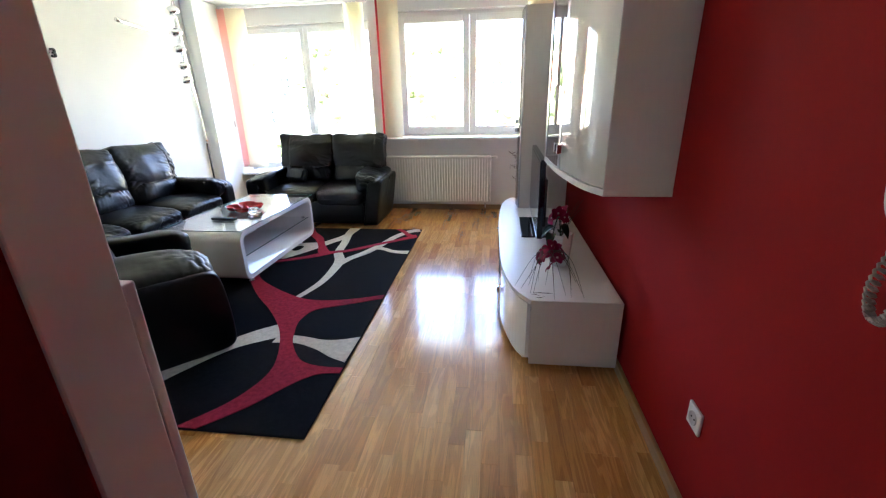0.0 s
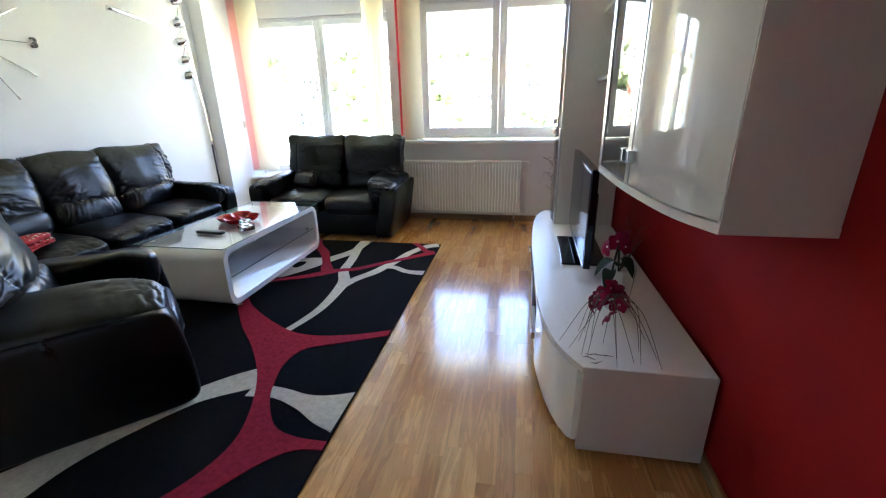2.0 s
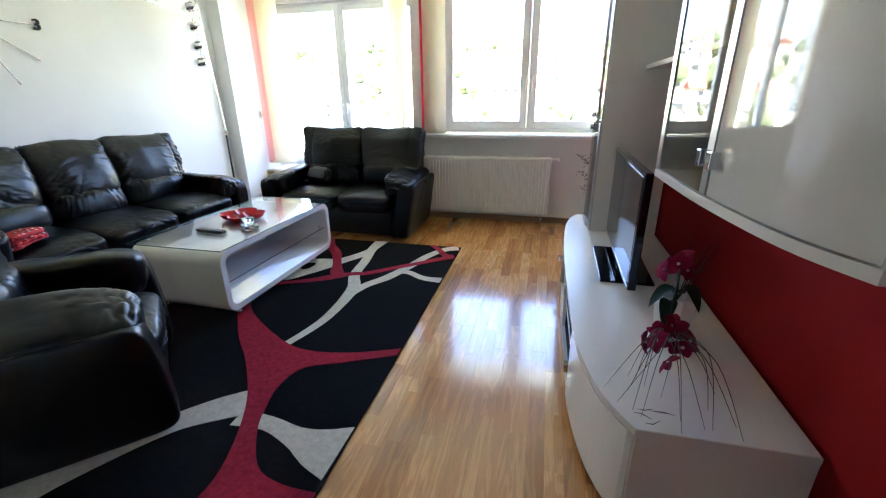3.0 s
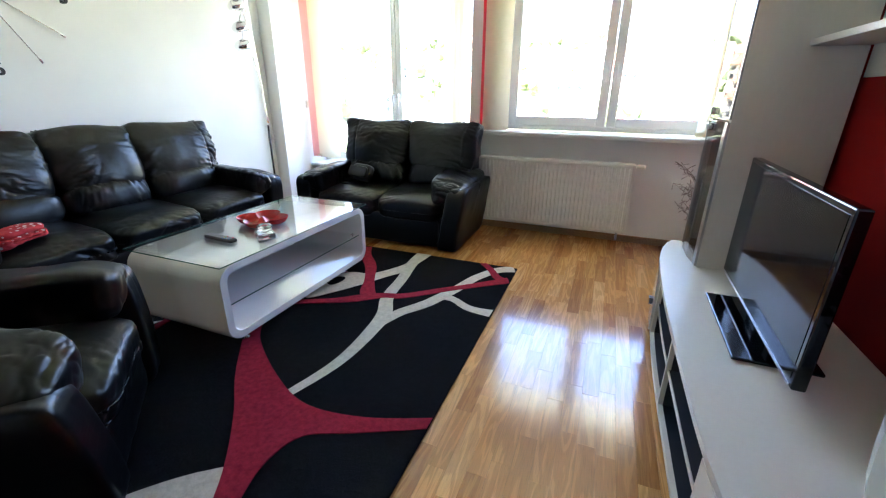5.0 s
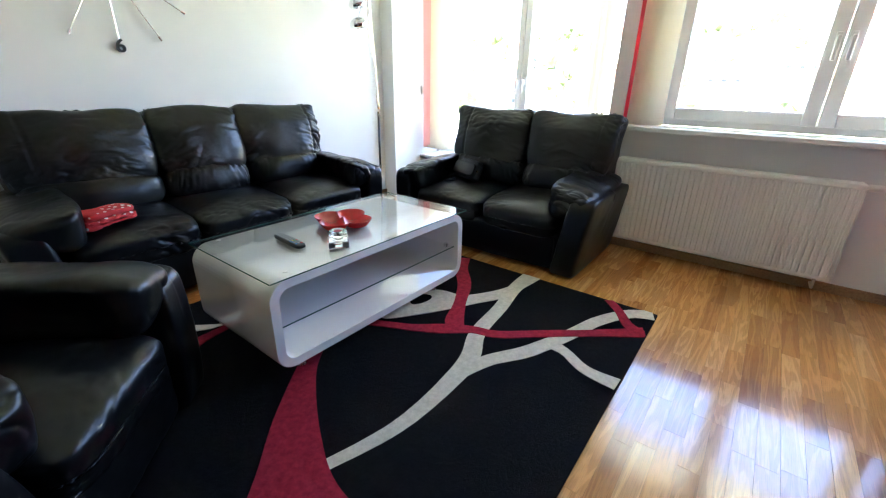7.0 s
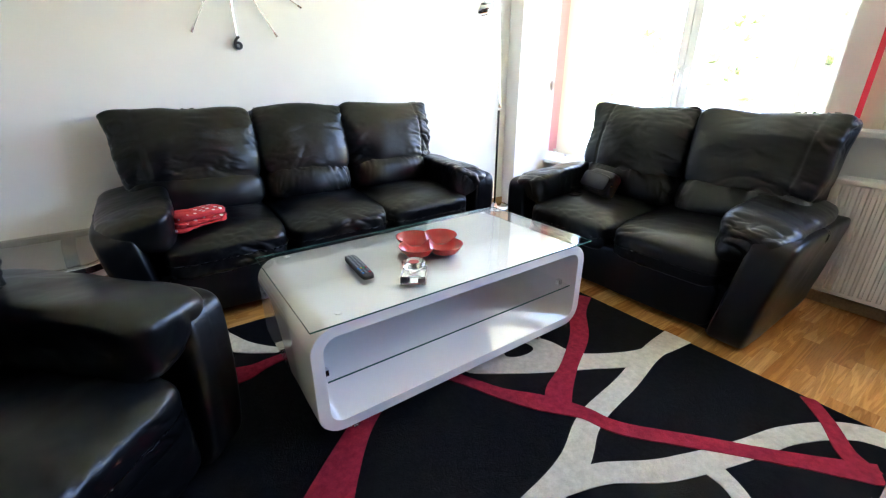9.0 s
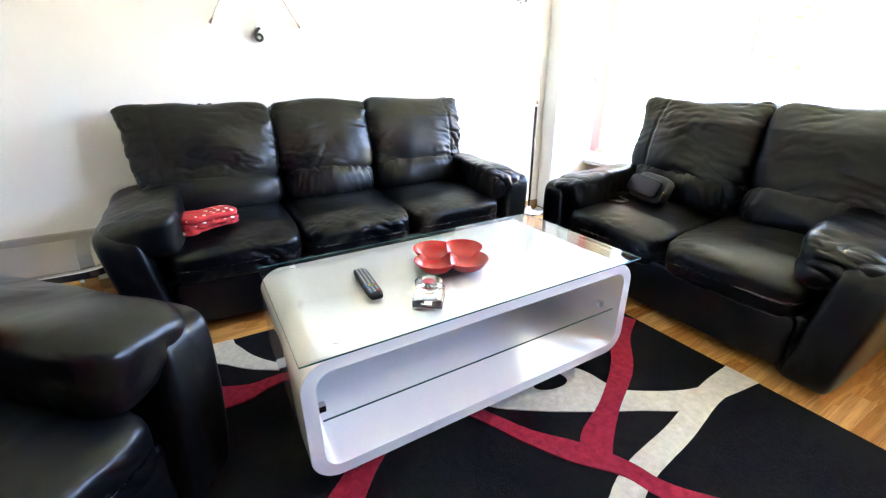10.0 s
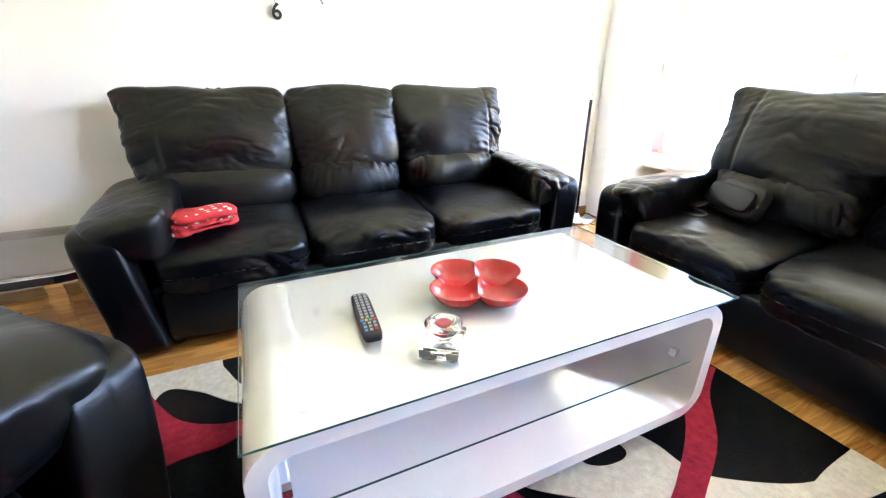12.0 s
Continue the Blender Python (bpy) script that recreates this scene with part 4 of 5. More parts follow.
def orchid(c, size, tilt):
    bm = bmesh.new()
    for k in range(5):
        a = 2 * math.pi * k / 5 + tilt
        w = size * (0.80 if k % 2 else 0.62)
        pts = []
        for r in range(8):
            t = r / 7
            half = w * math.sin(math.pi * min(1, 0.06 + 0.90 * t ** 1.25)) ** 0.8 * 0.62
            px = Vector((math.cos(a), math.sin(a), 0)) * size * t
            sd = Vector((-math.sin(a), math.cos(a), 0)) * half
            up = Vector((0, 0, size * (0.35 * t - 0.5 * t * t)))
            pts.append((px - sd + up, px + up + Vector((0, 0, 0.12 * size * math.sin(math.pi * t))), px + sd + up))
        vs = [[bm.verts.new(p) for p in row] for row in pts]
        for r in range(7):
            for q in range(2):
                bm.faces.new((vs[r][q], vs[r][q + 1], vs[r + 1][q + 1], vs[r + 1][q]))
    bm.transform(pose(*c, rnd.uniform(20, 110), rnd.uniform(-40, 40), rnd.uniform(0, 360)))
    o = part("orchid_bloom", bm, PETAL, fl, "crimson orchid bloom", True)
    core = bmesh.new()
    bmesh.ops.create_icosphere(core, subdivisions=1, radius=size * 0.15)
    co = part("bloom_centre", core, PETAL_PALE, o, smooth=True)
    co.matrix_basis = Matrix.Translation(c)


for c in [(-0.03, -0.04, 0.33), (-0.06, 0.0, 0.29), (0.0, 0.02, 0.34), (0.01, -0.02, 0.30), (-0.09, -0.27, 0.21), (-0.13, -0.30, 0.17), (-0.06, -0.31, 0.16), (-0.15, -0.25, 0.13), (-0.10, -0.34, 0.12), (-0.07, -0.24, 0.19), (-0.11, -0.24, 0.17), (-0.03, -0.28, 0.17)]:
    orchid(c, rnd.uniform(0.038, 0.050), rnd.uniform(0, 3))
part("stem", tube(bmesh.new(), smooth_line([(0, 0, 0.15), (-0.02, -0.03, 0.30), (-0.06, -0.16, 0.30), (-0.11, -0.30, 0.16)], 5), 0.004, 6), LEAF, fl)
for c, l, az in [((-0.05, -0.13, 0.27), 0.09, 200), ((-0.07, -0.15, 0.24), 0.09, 250), ((-0.03, -0.12, 0.28), 0.08, 300), ((-0.01, 0.0, 0.20), 0.09, 60)]:
    bm = bmesh.new()
    rows = []
    for r in range(8):
        t = r / 7
        w = 0.026 * math.sin(math.pi * min(1, 0.06 + 0.94 * t)) ** 0.7
        rows.append([bm.verts.new((l * t, s * w, 0.05 * t - 0.11 * t * t + 0.35 * abs(s) * w)) for s in (-1, 0, 1)])
    for a, b in zip(rows, rows[1:]):
        for q in range(2):
            bm.faces.new((a[q], a[q + 1], b[q + 1], b[q]))
    bm.transform(pose(*c, 0, 0, az))
    part("leaf", bm, LEAF, fl, "broad dark green leaf", True)
for k in range(26):
    if k < 17:
        root = Vector((-0.08 + rnd.uniform(-0.03, 0.03), -0.24, 0.18))
        tip = Vector((rnd.uniform(-0.30, 0.06), rnd.uniform(-0.54, -0.32), rnd.uniform(0.006, 0.05)))
        mid = (root + tip) / 2 + Vector((rnd.uniform(-0.02, 0.02), -0.04, rnd.uniform(0.05, 0.10)))
    else:
        root = Vector((0, 0, 0.17))
        tip = Vector((rnd.uniform(-0.05, 0.15), rnd.uniform(-0.16, 0.16), rnd.uniform(0.26, 0.44)))
        mid = (root + tip) / 2 + Vector((rnd.uniform(-0.03, 0.03), 0.0, rnd.uniform(0.03, 0.06)))
    line = smooth_line([tuple(root), tuple(mid), tuple(tip)], 6)
    part("grass_blade", tube(bmesh.new(), line, [0.0021 * (1 - 0.75 * i / len(line)) for i in range(len(line))], 5), GRASS_BLADE if k % 3 else TWIG, fl)
for k in range(5):
    y0 = rnd.uniform(-0.50, -0.42)
    x0 = rnd.uniform(-0.22, -0.12)
    part("fallen_bud", tube(bmesh.new(), [(x0, y0, 0.005), (x0 + 0.02, y0 - 0.005, 0.008), (x0 + 0.045, y0 + rnd.uniform(-0.03, 0.03), 0.005)], [0.0006, 0.0016, 0.0006], 6), TWIG, fl)

# ---- floor vase with twigs ----
tw = thing("twig_vase", "slim floor vase with dry dark twigs beside the bench", "vase", 0.37, 4.60, 0.0)
part("vase", lathe(bmesh.new(), [(0, 0), (0.06, 0), (0.075, 0.10), (0.06, 0.25), (0.035, 0.34), (0.045, 0.38), (0.038, 0.38), (0.03, 0.34), (0, 0.33)], 24), DARK_INSIDE, tw, "dark ceramic floor vase", True)
for k in range(11):
    a, reach, top = rnd.uniform(1.9, 3.9), rnd.uniform(0.08, 0.24), rnd.uniform(0.52, 0.84)
    p0, p2 = (0, 0, 0.33), (math.cos(a) * reach, math.sin(a) * reach * 0.6 + 0.04, top)
    p1 = (p2[0] * 0.4, p2[1] * 0.4, top * 0.85)
    line = smooth_line([p0, p1, p2], 5)
    bm = tube(bmesh.new(), line, 0.0010, 5)
    for q in range(4, len(line)):
        for _ in range(2):
            x, y, z = line[q]
            tube(bm, [(x, y, z), (x + rnd.uniform(-0.05, 0.05), y + rnd.uniform(-0.04, 0.04), z + rnd.uniform(-0.05, 0.05))], [0.0007, 0.0022], 4)
    part("twig", bm, TWIG, tw)

# ---- arc lamp ----
lamp = thing("floor_lamp", "chrome five-arm arc floor lamp with ball shades", "lamp", -3.69, 5.09, 0.0)
part("base", lathe(bmesh.new(), [(0, 0), (0.135, 0), (0.14, 0.012), (0.13, 0.026), (0.03, 0.03), (0.018, 0.06), (0, 0.06)], 32), CHROME, lamp, "round chrome base", True)
part("pole", tube(bmesh.new(), [(0, 0, 0.05), (0, 0, 0.90)], 0.0105, 14), BLACK_GLOSS, lamp, "black pole", True)
for k, (dx, dy, z) in enumerate([(0.14, -0.33, 1.63), (0.14, -0.33, 1.78), (0.14, -0.34, 1.95), (0.15, -0.35, 2.12), (0.16, -0.34, 2.33)]):
    top = z + 0.17
    line = smooth_line([(0.004 * k - 0.008, 0.003 * k, 0.92), (0.0, -0.02, 1.30), (dx * 0.25, -0.12, z - 0.05), (dx * 0.6, dy * 0.62, top), (dx, dy, z + 0.05)], 8)
    part("arm", tube(bmesh.new(), line, 0.0055, 8), CHROME, lamp, "thin bent chrome arm", True)
    shade = lathe(bmesh.new(), [(0, 0.054), (0.025, 0.052), (0.055, 0.038), (0.073, 0.014), (0.076, 0.0), (0.071, -0.017), (0.054, -0.032), (0.050, -0.030), (0.06, -0.014), (0.0, 0.008)], 28)
    sh = part("shade", shade, CHROME, lamp, "chrome ball shade", True)
    sh.matrix_basis = pose(dx, dy, z, 12, -8, 0)
    bulb = bmesh.new()
    bmesh.ops.create_icosphere(bulb, subdivisions=2, radius=0.022)
    part("bulb", bulb, PLASTIC, sh, smooth=True).matrix_basis = pose(0, 0, -0.012)
line = smooth_line([(0, 0, 0.92), (0.01, -0.05, 1.6), (0.03, -0.22, 2.02), (0.05, -0.55, 2.10), (0.06, -1.02, 2.15)], 8)
part("arm", tube(bmesh.new(), line, [0.006 if i < 24 else 0.006 + 0.014 * min(1, (i - 24) / 4) for i in range(len(line))], 10), CHROME, lamp, "long chrome arm with a slim head", True)
part("cable", tube(bmesh.new(), smooth_line([(0.10, 0, 0.012), (0.22, 0.06, 0.008), (0.20, 0.16, 0.008), (0.08, 0.15, 0.010), (-0.08, 0.2, 0.008)], 6), 0.004, 6), BLACK_MATT, lamp, "black power cable")

# ---- wall clock ----
clock = thing("wall_clock", "large spoke wall clock with black numerals", "clock", X_L + 0.004, 3.06, 1.81)
part("hub", lathe(bmesh.new(), [(0, 0), (0.05, 0), (0.05, 0.02), (0.042, 0.028), (0, 0.028)], 28), STEEL, clock, smooth=True).matrix_basis = pose(0, 0, 0, 0, 90, 0)
for k in range(12):
    a = radians(90 - 30 * k)
    ca, sa = math.cos(a), math.sin(a)
    r1 = 0.43 if k % 3 == 0 else 0.455
    part("spoke", tube(bmesh.new(), [(0.012, 0.04 * ca, 0.04 * sa), (0.012, r1 * ca, r1 * sa)], 0.0042, 8), SATIN, clock, "thin bright steel spoke")
    if k % 3:
        part("tip", tube(bmesh.new(), [(0.012, 0.448 * ca, 0.448 * sa), (0.012, 0.475 * ca, 0.475 * sa)], 0.008, 10), SATIN, clock, "small steel tip")
    else:
        cu = bpy.data.curves.new("numeral", "FONT")
        cu.body, cu.size, cu.extrude, cu.align_x, cu.align_y, cu.offset = str(k or 12), 0.105, 0.009, "CENTER", "CENTER", 0.0015
        tmp = bpy.data.objects.new("numeral", cu)
        scene.collection.objects.link(tmp)
        me = bpy.data.meshes.new_from_object(tmp.evaluated_get(bpy.context.evaluated_depsgraph_get()))
        bpy.data.objects.remove(tmp)
        me.materials.clear()
        me.materials.append(BLACK_MATT)
        num = new("numeral", me)
        num.parent = clock
        num.matrix_basis = pose(0.014, 0.46 * ca, 0.46 * sa, 90, 0, 90)
        tagged(num, "black numeral")
for a, l, w in ((-60, 0.12, 0.008), (-20, 0.16, 0.007)):
    part("clock_hand", tube(bmesh.new(), [(0.03, 0, 0), (0.03, l * math.sin(radians(a)), l * math.cos(radians(a)))], w / 2, 6), BLACK_GLOSS, clock)

# ---- blanket and handbag ----
CLOTH = material("red_dotted_cloth", (0.55, 0.03, 0.03), 0.85)
vor = node(CLOTH, "ShaderNodeTexVoronoi", Scale=24.0, Randomness=0.25)
link(CLOTH, coords(CLOTH), vor.inputs["Vector"])
link(CLOTH, ramp(CLOTH, vor.outputs["Distance"], [(0.20, (0.82, 0.78, 0.74)), (0.24, (0.52, 0.028, 0.03))]), bsdf(CLOTH).inputs["Base Color"])
bump(CLOTH, noise_tex(CLOTH, coords(CLOTH), 400, 3), 0.4, 0.002)
blk = thing("blanket", "folded red blanket with white dots on the sofa seat", "blanket", -3.20, 2.60, 0.452, 14)
for i, (w, d, z, dx, dy) in enumerate([(0.22, 0.27, 0.018, 0, 0), (0.215, 0.265, 0.047, 0.004, 0.003), (0.20, 0.25, 0.074, -0.006, 0.004)]):
    def fold(p, u, i=i):
        return Vector((p.x + 0.008 * math.sin(9 * p.y + i), p.y, p.z + 0.010 * math.sin(16 * p.x + 2.3 * i) * (1 + u.x) * 0.6 + 0.008 * math.sin(13 * p.y + 1.7 * i)))
    part("fold", puff((w, d, 0.040), 4, 40, fold, 0.0110, 20 + i, (7, 11, 9)), CLOTH, blk, smooth=True).matrix_basis = pose(dx, dy, z, 2 * i, -2 * i, 4 * i - 3)

bag = thing("handbag", "small black leather handbag lying on the loveseat", "bag", -2.36, 4.735, 0.46, -18)
part("body", puff((0.25, 0.075, 0.155), 5, 14, lambda p, u: Vector((p.x * (1 + 0.06 * -u.z), p.y, p.z)), 0.002, 31, (6, 6, 6)), BLACK_MATT, bag, smooth=True).matrix_basis = pose(0, 0.03, 0.085, -28, 0, 0)
part("flap", puff((0.246, 0.02, 0.105), 5, 10, None, 0.001, 32, (6, 6, 6)), LEATHER, bag, smooth=True).matrix_basis = pose(0, -0.025, 0.105, -28, 0, 0)
part("clasp", one_box(0.117, 0.128, 0.0, 0.012, 0.085, 0.097, bevel=0.002), material("brass", (0.6, 0.42, 0.16), 0.25, 1.0), bag, "small brass clasp")
part("strap", tube(bmesh.new(), smooth_line([(-0.10, -0.02, 0.05), (-0.17, -0.07, 0.018), (-0.13, -0.14, 0.006), (-0.04, -0.13, 0.006), (-0.05, -0.07, 0.012), (-0.12, -0.08, 0.020), (-0.10, -0.04, 0.04)], 6), 0.006, 6), BLACK_MATT, bag)

# ---- side table ----
st = thing("side_table", "low smoked-glass side table with a chrome band frame", "table", 0, 0, 0)
SX0, SX1, SY0, SY1, SZ = -3.76, -3.14, 1.50, 2.19, 0.37


def rounded_plan(x0, x1, y0, y1, r, n=6):
    return [(cx + r * math.cos(radians(a0 + 90 * k / n)), cy + r * math.sin(radians(a0 + 90 * k / n)))
            for cx, cy, a0 in ((x1 - r, y1 - r, 0), (x0 + r, y1 - r, 90), (x0 + r, y0 + r, 180), (x1 - r, y0 + r, 270)) for k in range(n + 1)]


part("glass_top", slab(bmesh.new(), rounded_plan(SX0, SX1, SY0, SY1, 0.09), SZ + 0.001, SZ + 0.009), BRONZE, st, "smoked glass plate")
bm = bmesh.new()
o, q = rounded_plan(SX0 - 0.034, SX1 + 0.034, SY0 - 0.034, SY1 + 0.034, 0.124), rounded_plan(SX0 + 0.012, SX1 - 0.012, SY0 + 0.012, SY1 - 0.012, 0.078)
rings = [[bm.verts.new((x, y, z)) for x, y in l] for l, z in ((o, SZ - 0.03), (o, SZ), (q, SZ), (q, SZ - 0.03))]
for a, b in zip(rings, rings[1:] + rings[:1]):
    for k in range(len(a)):
        bm.faces.new((a[k], a[(k + 1) % len(a)], b[(k + 1) % len(a)], b[k]))
bmesh.ops.recalc_face_normals(bm, faces=bm.faces)
part("frame", bm, SATIN, st, "flat brushed chrome band frame")
for y in (1.66, 2.02):
    for x, s in ((SX0 + 0.14, 1), (SX1 - 0.14, -1)):
        line = smooth_line([(x - s * 0.10, y, SZ - 0.015), (x - s * 0.02, y, SZ - 0.05), (x + s * 0.02, y, 0.2), (x + s * 0.02, y, 0.0)], 5)
        bm = bmesh.new()
        rows = [[bm.verts.new((a + s * dx, b + dy, c)) for dx, dy in ((-0.006, -0.03), (0.006, -0.03), (0.006, 0.03), (-0.006, 0.03))] for a, b, c in line]
        for r0, r1 in zip(rows, rows[1:]):
            for k in range(4):
                bm.faces.new((r0[k], r0[(k + 1) % 4], r1[(k + 1) % 4], r1[k]))
        bm.faces.new(rows[0])
        bm.faces.new(rows[-1])
        bmesh.ops.recalc_face_normals(bm, faces=bm.faces)
        part("leg", bm, CHROME, st, "bent flat chrome leg")

# ---- bar stool behind the partition ----
stool = thing("bar_stool", "cream leatherette bar stool with a cut-out bucket back", "stool", -1.31, 0.86, 0.0, -35)
bm = bmesh.new()
na, nz = 40, 14
grid = []
for j in range(nz + 1):
    t = j / nz
    row = []
    for i in range(na + 1):
        a = radians(-100 + 200 * i / na)
        rise = 0.33 * (math.cos(a * 0.78) ** 1.2)
        r = 0.19 + 0.055 * t
        row.append(bm.verts.new((r * math.cos(a), r * math.sin(a), 0.76 + t * (rise + 0.02))))
    grid.append(row)
for j in range(nz):
    for i in range(na):
        hole = any(((i - ci) / 2.6) ** 2 + ((j - cj) / 1.7) ** 2 < 1 for ci, cj in ((13, 9), (20, 9.5), (27, 9), (17, 5), (24, 5)))
        if not hole:
            bm.faces.new((grid[j][i], grid[j][i + 1], grid[j + 1][i + 1], grid[j + 1][i]))
bmesh.ops.recalc_face_normals(bm, faces=bm.faces)
bmesh.ops.solidify(bm, geom=bm.faces, thickness=0.03)
part("backrest", bm, CREAM, stool, smooth=True)
part("seat", lathe(bmesh.new(), [(0, 0.70), (0.16, 0.70), (0.19, 0.73), (0.185, 0.765), (0.14, 0.78), (0, 0.775)], 36), CREAM, stool, smooth=True)
part("column", tube(bmesh.new(), [(0, 0, 0.02), (0, 0, 0.42), (0, 0, 0.43), (0, 0, 0.70)], [0.03, 0.03, 0.02, 0.02], 18), CHROME, stool, "chrome gas-lift column", True)
part("base", lathe(bmesh.new(), [(0, 0), (0.20, 0), (0.205, 0.01), (0.12, 0.03), (0.03, 0.06), (0, 0.06)], 36), CHROME, stool, "round chrome base", True)

# ---- wall fittings ----
out = thing("wall_socket", "white square wall socket on the red wall", "socket", X_R, 1.165, 0.375)
part("plate", one_box(-0.010, 0.0, -0.041, 0.041, -0.041, 0.041, bevel=0.004), PLASTIC, out)
part("well", lathe(bmesh.new(), [(0.024, 0), (0.0225, 0.004), (0.0205, 0.001), (0.019, -0.0002), (0, -0.0002)], 28), material("socket_grey", (0.55, 0.54, 0.52), 0.4), out, smooth=True).matrix_basis = pose(-0.0105, 0, 0, 0, -90, 0)
for s in (-0.0095, 0.0095):
    part("hole", one_box(-0.0125, -0.0104, s - 0.0022, s + 0.0022, -0.0022, 0.0022), BLACK_MATT, out)
for name_, label_, y_, z_, x_, sgn in (("light_switch", "small white switch in the window bay", 5.745, 1.10, X_BAY, 1),):
    sw = thing(name_, label_, "switch", x_, y_, z_)
    part("plate", one_box(0.0, 0.010, -0.022, 0.022, -0.045, 0.045, bevel=0.003), PLASTIC, sw)
    part("rocker", one_box(0.0102, 0.0145, -0.014, 0.014, -0.03, 0.03, bevel=0.002), CREAM, sw)
ph = thing("intercom_handset", "white wall intercom handset with a coiled cord", "intercom", X_R, 0.64, 1.16)
part("wall_plate", one_box(-0.035, 0.0, -0.06, 0.075, 0.0, 0.21, bevel=0.008), PLASTIC, ph)
part("handset", puff((0.05, 0.055, 0.20), 4, 10, lambda p, u: Vector((p.x + 0.012 * u.z * u.z, p.y, p.z)), 0), PLASTIC, ph, smooth=True).matrix_basis = pose(-0.062, 0.03, 0.105)
path = smooth_line([(-0.03, 0.045, 0.0), (-0.02, 0.075, -0.06), (-0.02, 0.088, -0.12), (-0.02, 0.072, -0.165), (-0.02, 0.045, -0.155), (-0.02, 0.03, -0.09), (-0.03, 0.015, 0.0)], 30)
coil = []
for i, (x, y, z) in enumerate(path):
    a = i * 1.05
    nx, ny = math.cos(a) * 0.0075, math.sin(a) * 0.0075
    coil.append((x + nx, y + ny, z + ny * 0.5))
part("coiled_cord", tube(bmesh.new(), coil, 0.0028, 5), material("grey_cord", (0.42, 0.39, 0.33), 0.5), ph, "grey-white coiled cord")

# ---- outdoors ----
GRASS = material("meadow", (0.13, 0.16, 0.06), 0.9)
link(GRASS, ramp(GRASS, noise_tex(GRASS, coords(GRASS), 0.05, 6), [(0.3, (0.17, 0.19, 0.09)), (0.7, (0.34, 0.34, 0.22))]), bsdf(GRASS).inputs["Base Color"])
FOLIAGE = material("far_foliage", (0.06, 0.10, 0.03), 0.9)
link(FOLIAGE, ramp(FOLIAGE, noise_tex(FOLIAGE, coords(FOLIAGE), 0.6, 4), [(0.3, (0.05, 0.075, 0.03)), (0.7, (0.12, 0.15, 0.06))]), bsdf(FOLIAGE).inputs["Base Color"])
PLASTER = painted("house_plaster", (0.62, 0.57, 0.48), 0.8, 0.1)
TILES = painted("roof_tiles", (0.33, 0.11, 0.06), 0.8, 0.2)
DARKPANE = material("far_window_glass", (0.04, 0.05, 0.06), 0.1)


def land(x, y):
    """Height of the valley floor and the hillside behind it."""
    t = max(0.0, (y - 70) / 160)
    return -11 + 34 * min(1, t) ** 1.3 + 3.0 * noise.noise(Vector((x * 0.012, y * 0.012, 3))) * min(1, max(0, y - 20) / 60)


bm = bmesh.new()
xs = [-1200, -700, -450] + [-300 + 12 * i for i in range(51)] + [450, 700, 1200]
ysg = [-1200, -500, -150, -40, 8] + [16 + 9 * i for i in range(28)] + [320, 500, 900, 1500]
g = [[bm.verts.new((x, y, land(x, min(y, 300)))) for x in xs] for y in ysg]
for a, b in zip(g, g[1:]):
    for k in range(len(xs) - 1):
        bm.faces.new((a[k], a[k + 1], b[k + 1], b[k]))
tagged(mesh_object("ground", bm, GRASS, smooth=True), "green valley and hillside seen through the windows", "ground", kind="structure")

house = thing("house", "pale plastered house with a red tiled roof on the far hillside", "house", group="houses on the hillside")
part("wall", one_box(-4.5, 4.5, -4, 4, -3, 5.4), PLASTER, house)
bm = bmesh.new()
pv = [bm.verts.new(p) for p in ((-5.1, -4.8, 5.2), (5.1, -4.8, 5.2), (5.1, 4.8, 5.2), (-5.1, 4.8, 5.2), (-5.1, 0, 8.4), (5.1, 0, 8.4))]
for f in ((0, 1, 5, 4), (2, 3, 4, 5), (0, 4, 3), (1, 2, 5), (3, 2, 1, 0)):
    bm.faces.new([pv[i] for i in f])
part("roof", bm, TILES, house, "red tiled gable roof")
part("chimney", one_box(1.5, 2.2, 0.8, 1.5, 6.5, 9.2), PLASTER, house)
for x in (-3, 0, 3):
    for z in (0.8, 3.3):
        part("window", one_box(x - 0.6, x + 0.6, -4.06, -3.98, z, z + 1.3), DARKPANE, house)
hr = random.Random(5)
spots = []
for k in range(400):
    x, y = hr.uniform(-230, 230), hr.uniform(95, 235)
    if all((x - a) ** 2 + (y - b) ** 2 > 15 ** 2 for a, b in spots):
        spots.append((x, y))
    if len(spots) > 52:
        break
for k, (x, y) in enumerate(spots):
    m = pose(x, y, land(x, y) + 0.5, 0, 0, hr.choice((0, 90, 12, -20, 30, 70)))
    if k == 0:
        house.matrix_basis = m
    else:
        copy_thing(house, m)
ball = bmesh.new()
bmesh.ops.create_icosphere(ball, subdivisions=2, radius=1.0)
ball_v = [v.co.copy() for v in ball.verts]
ball_f = [[v.index for v in f.verts] for f in ball.faces]
ball.free()
tv_, tf_ = [], []
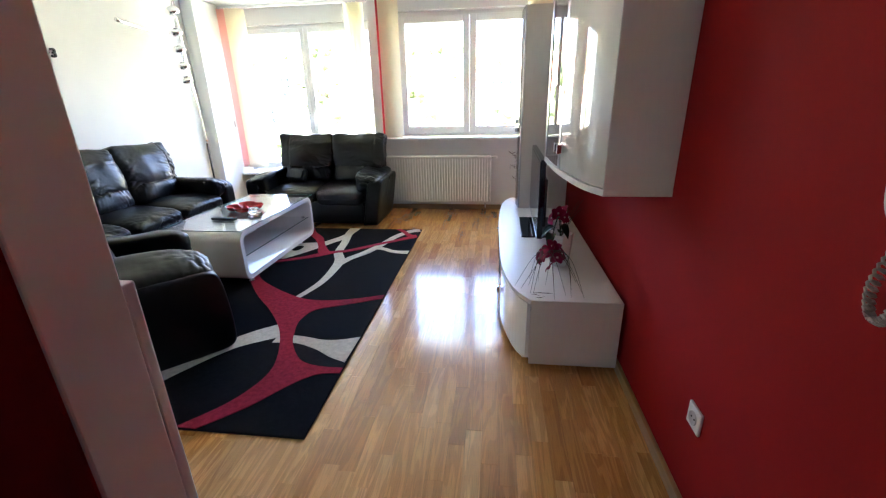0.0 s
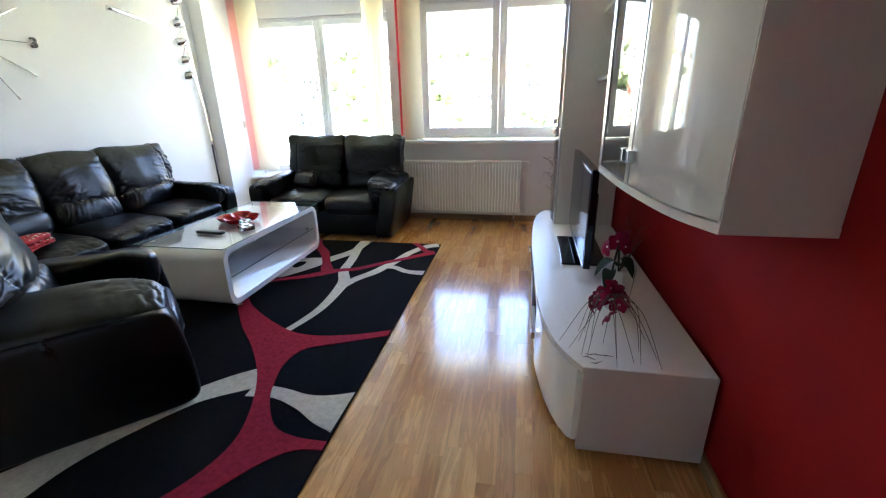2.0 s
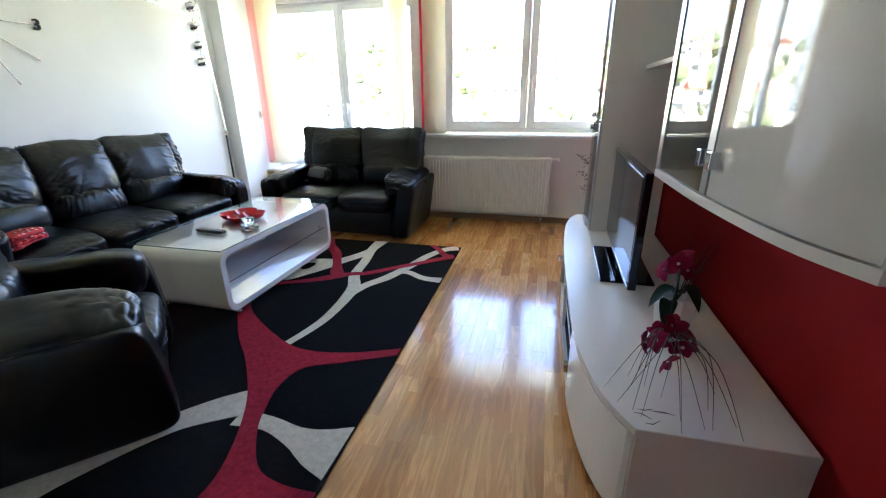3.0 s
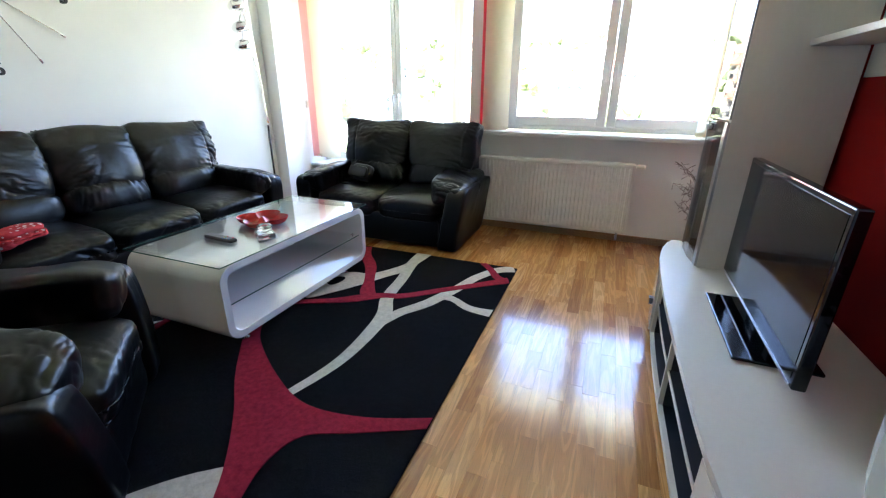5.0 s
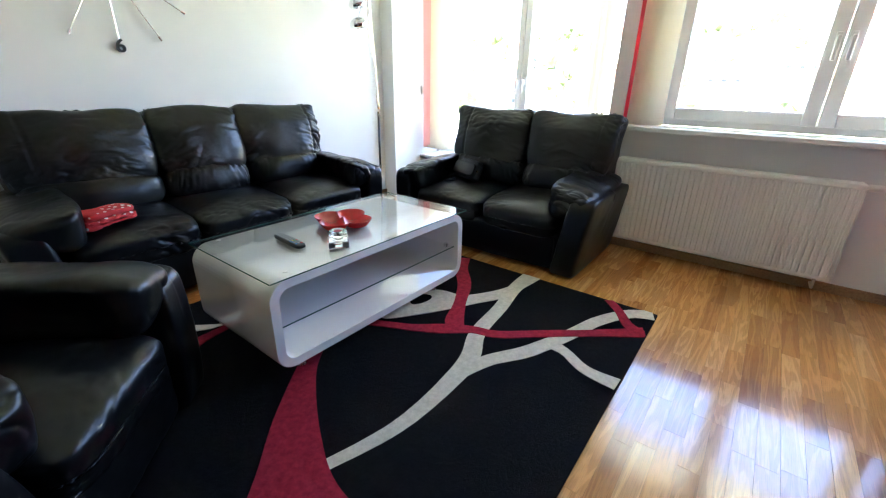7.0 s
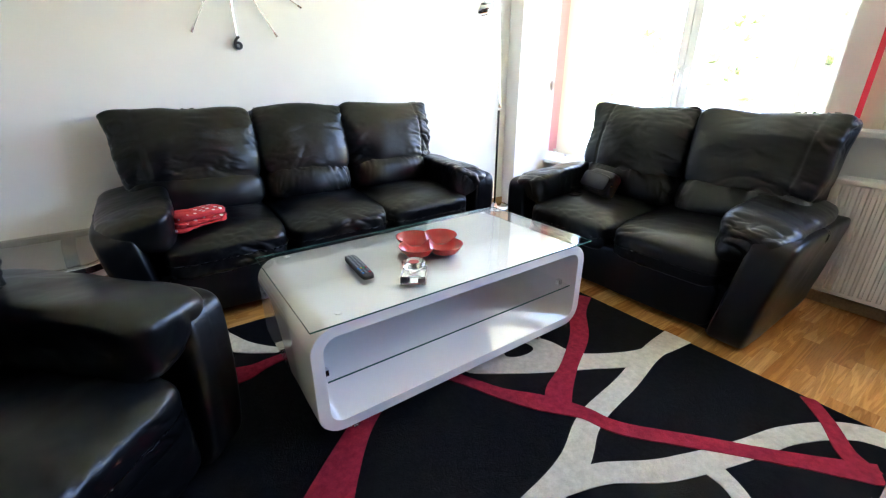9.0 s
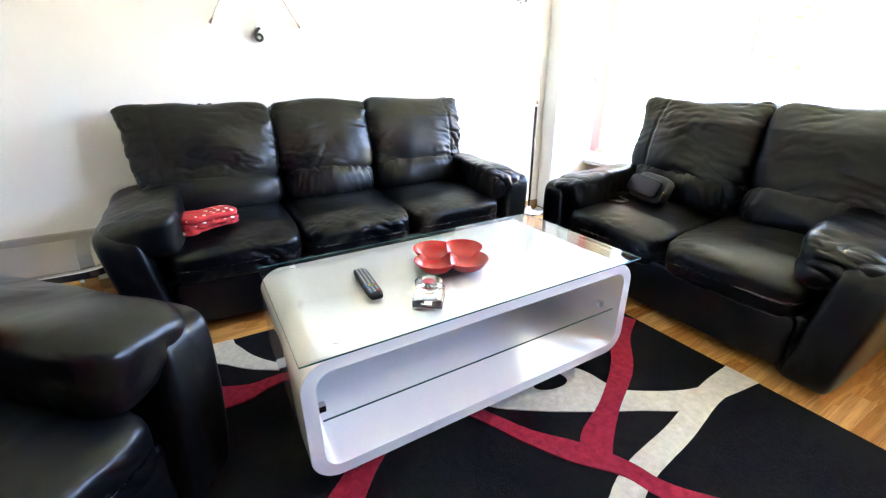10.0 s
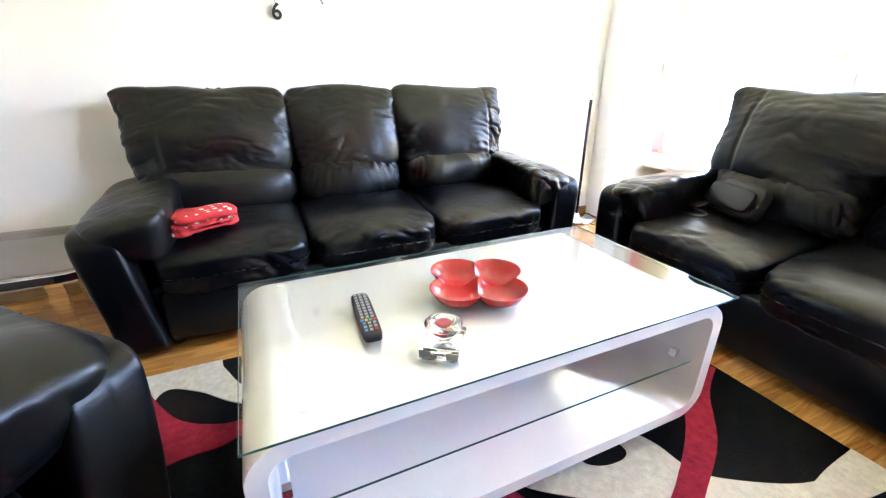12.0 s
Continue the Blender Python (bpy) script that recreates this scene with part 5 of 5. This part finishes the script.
for k in range(420):
    x, y = hr.uniform(-240, 240), hr.uniform(45, 290)
    r = hr.uniform(2.0, 4.6)
    if any((x - a) ** 2 + (y - b) ** 2 < 9 ** 2 for a, b in spots):
        continue
    for q in range(4):
        c = Vector((x + hr.uniform(-r, r) * 0.6, y + hr.uniform(-r, r) * 0.6, land(x, y) + r * hr.uniform(0.6, 1.5)))
        rr, b0 = r * hr.uniform(0.45, 0.75), len(tv_)
        for v in ball_v:
            p = c + v * rr
            tv_.append(p + v * 1.2 * noise.noise(p * 0.8))
        tf_ += [[b0 + i for i in f] for f in ball_f]
me = bpy.data.meshes.new("far_trees")
me.from_pydata(tv_, [], tf_)
me.materials.append(FOLIAGE)
tagged(new("far_trees", me), "scattered green trees and bushes on the hillside", "trees", kind="stuff")

# ---- parquet ----
floor = tagged(mesh_object("floor", one_box(X_L - 0.2, X_R + 0.2, -2.4, 6.3, -0.2, -0.006), JOINT), "lacquered oak strip parquet floor", "floor", kind="structure")
SW = 0.0695
LENGTHS = (0.30, 0.37, 0.44, 0.52)


def strip_mesh(length):
    bm = box(bmesh.new(), -SW / 2 + 0.00022, SW / 2 - 0.00022, -length / 2 + 0.00022, length / 2 - 0.00022, -0.006, 0.0)
    top = [e for e in bm.edges if all(abs(v.co.z) < 1e-6 for v in e.verts)]
    bmesh.ops.bevel(bm, geom=top, offset=0.0003, segments=1, affect="EDGES")
    me = bpy.data.meshes.new("parquet_strip")
    bm.to_mesh(me)
    bm.free()
    me.materials.append(OAK)
    return me


STRIPS = {l: strip_mesh(l) for l in LENGTHS}
fr = random.Random(3)
verts, faces = [], []
i = 0
x = X_R - SW / 2
while x > X_L - SW:
    y = -2.3 - fr.uniform(0, 0.4)
    while y < 6.1:
        l = fr.choice(LENGTHS)
        cy = y + l / 2
        if -0.86 < x and 0.35 < cy < 4.3:
            ob = new("parquet_strip", STRIPS[l])
            ob.parent = floor
            ob.matrix_basis = pose(x, cy, 0, 0, 0, 180 * fr.randint(0, 1))
        else:
            b0 = len(verts)
            for px in (x - SW / 2 + 0.00022, x + SW / 2 - 0.00022):
                for py in (y + 0.00022, y + l - 0.00022):
                    for pz in (-0.006, 0.0):
                        verts.append((px, py, pz))
            faces += [tuple(b0 + v for v in f) for f in ((0, 1, 3, 2), (4, 6, 7, 5), (0, 4, 5, 1), (2, 3, 7, 6), (1, 5, 7, 3))]
        y += l
    x -= SW
me = bpy.data.meshes.new("parquet")
me.from_pydata(verts, [], faces)
me.materials.append(OAK)
rest = new("parquet", me)
rest.parent = floor
tagged(rest, kind="stuff")
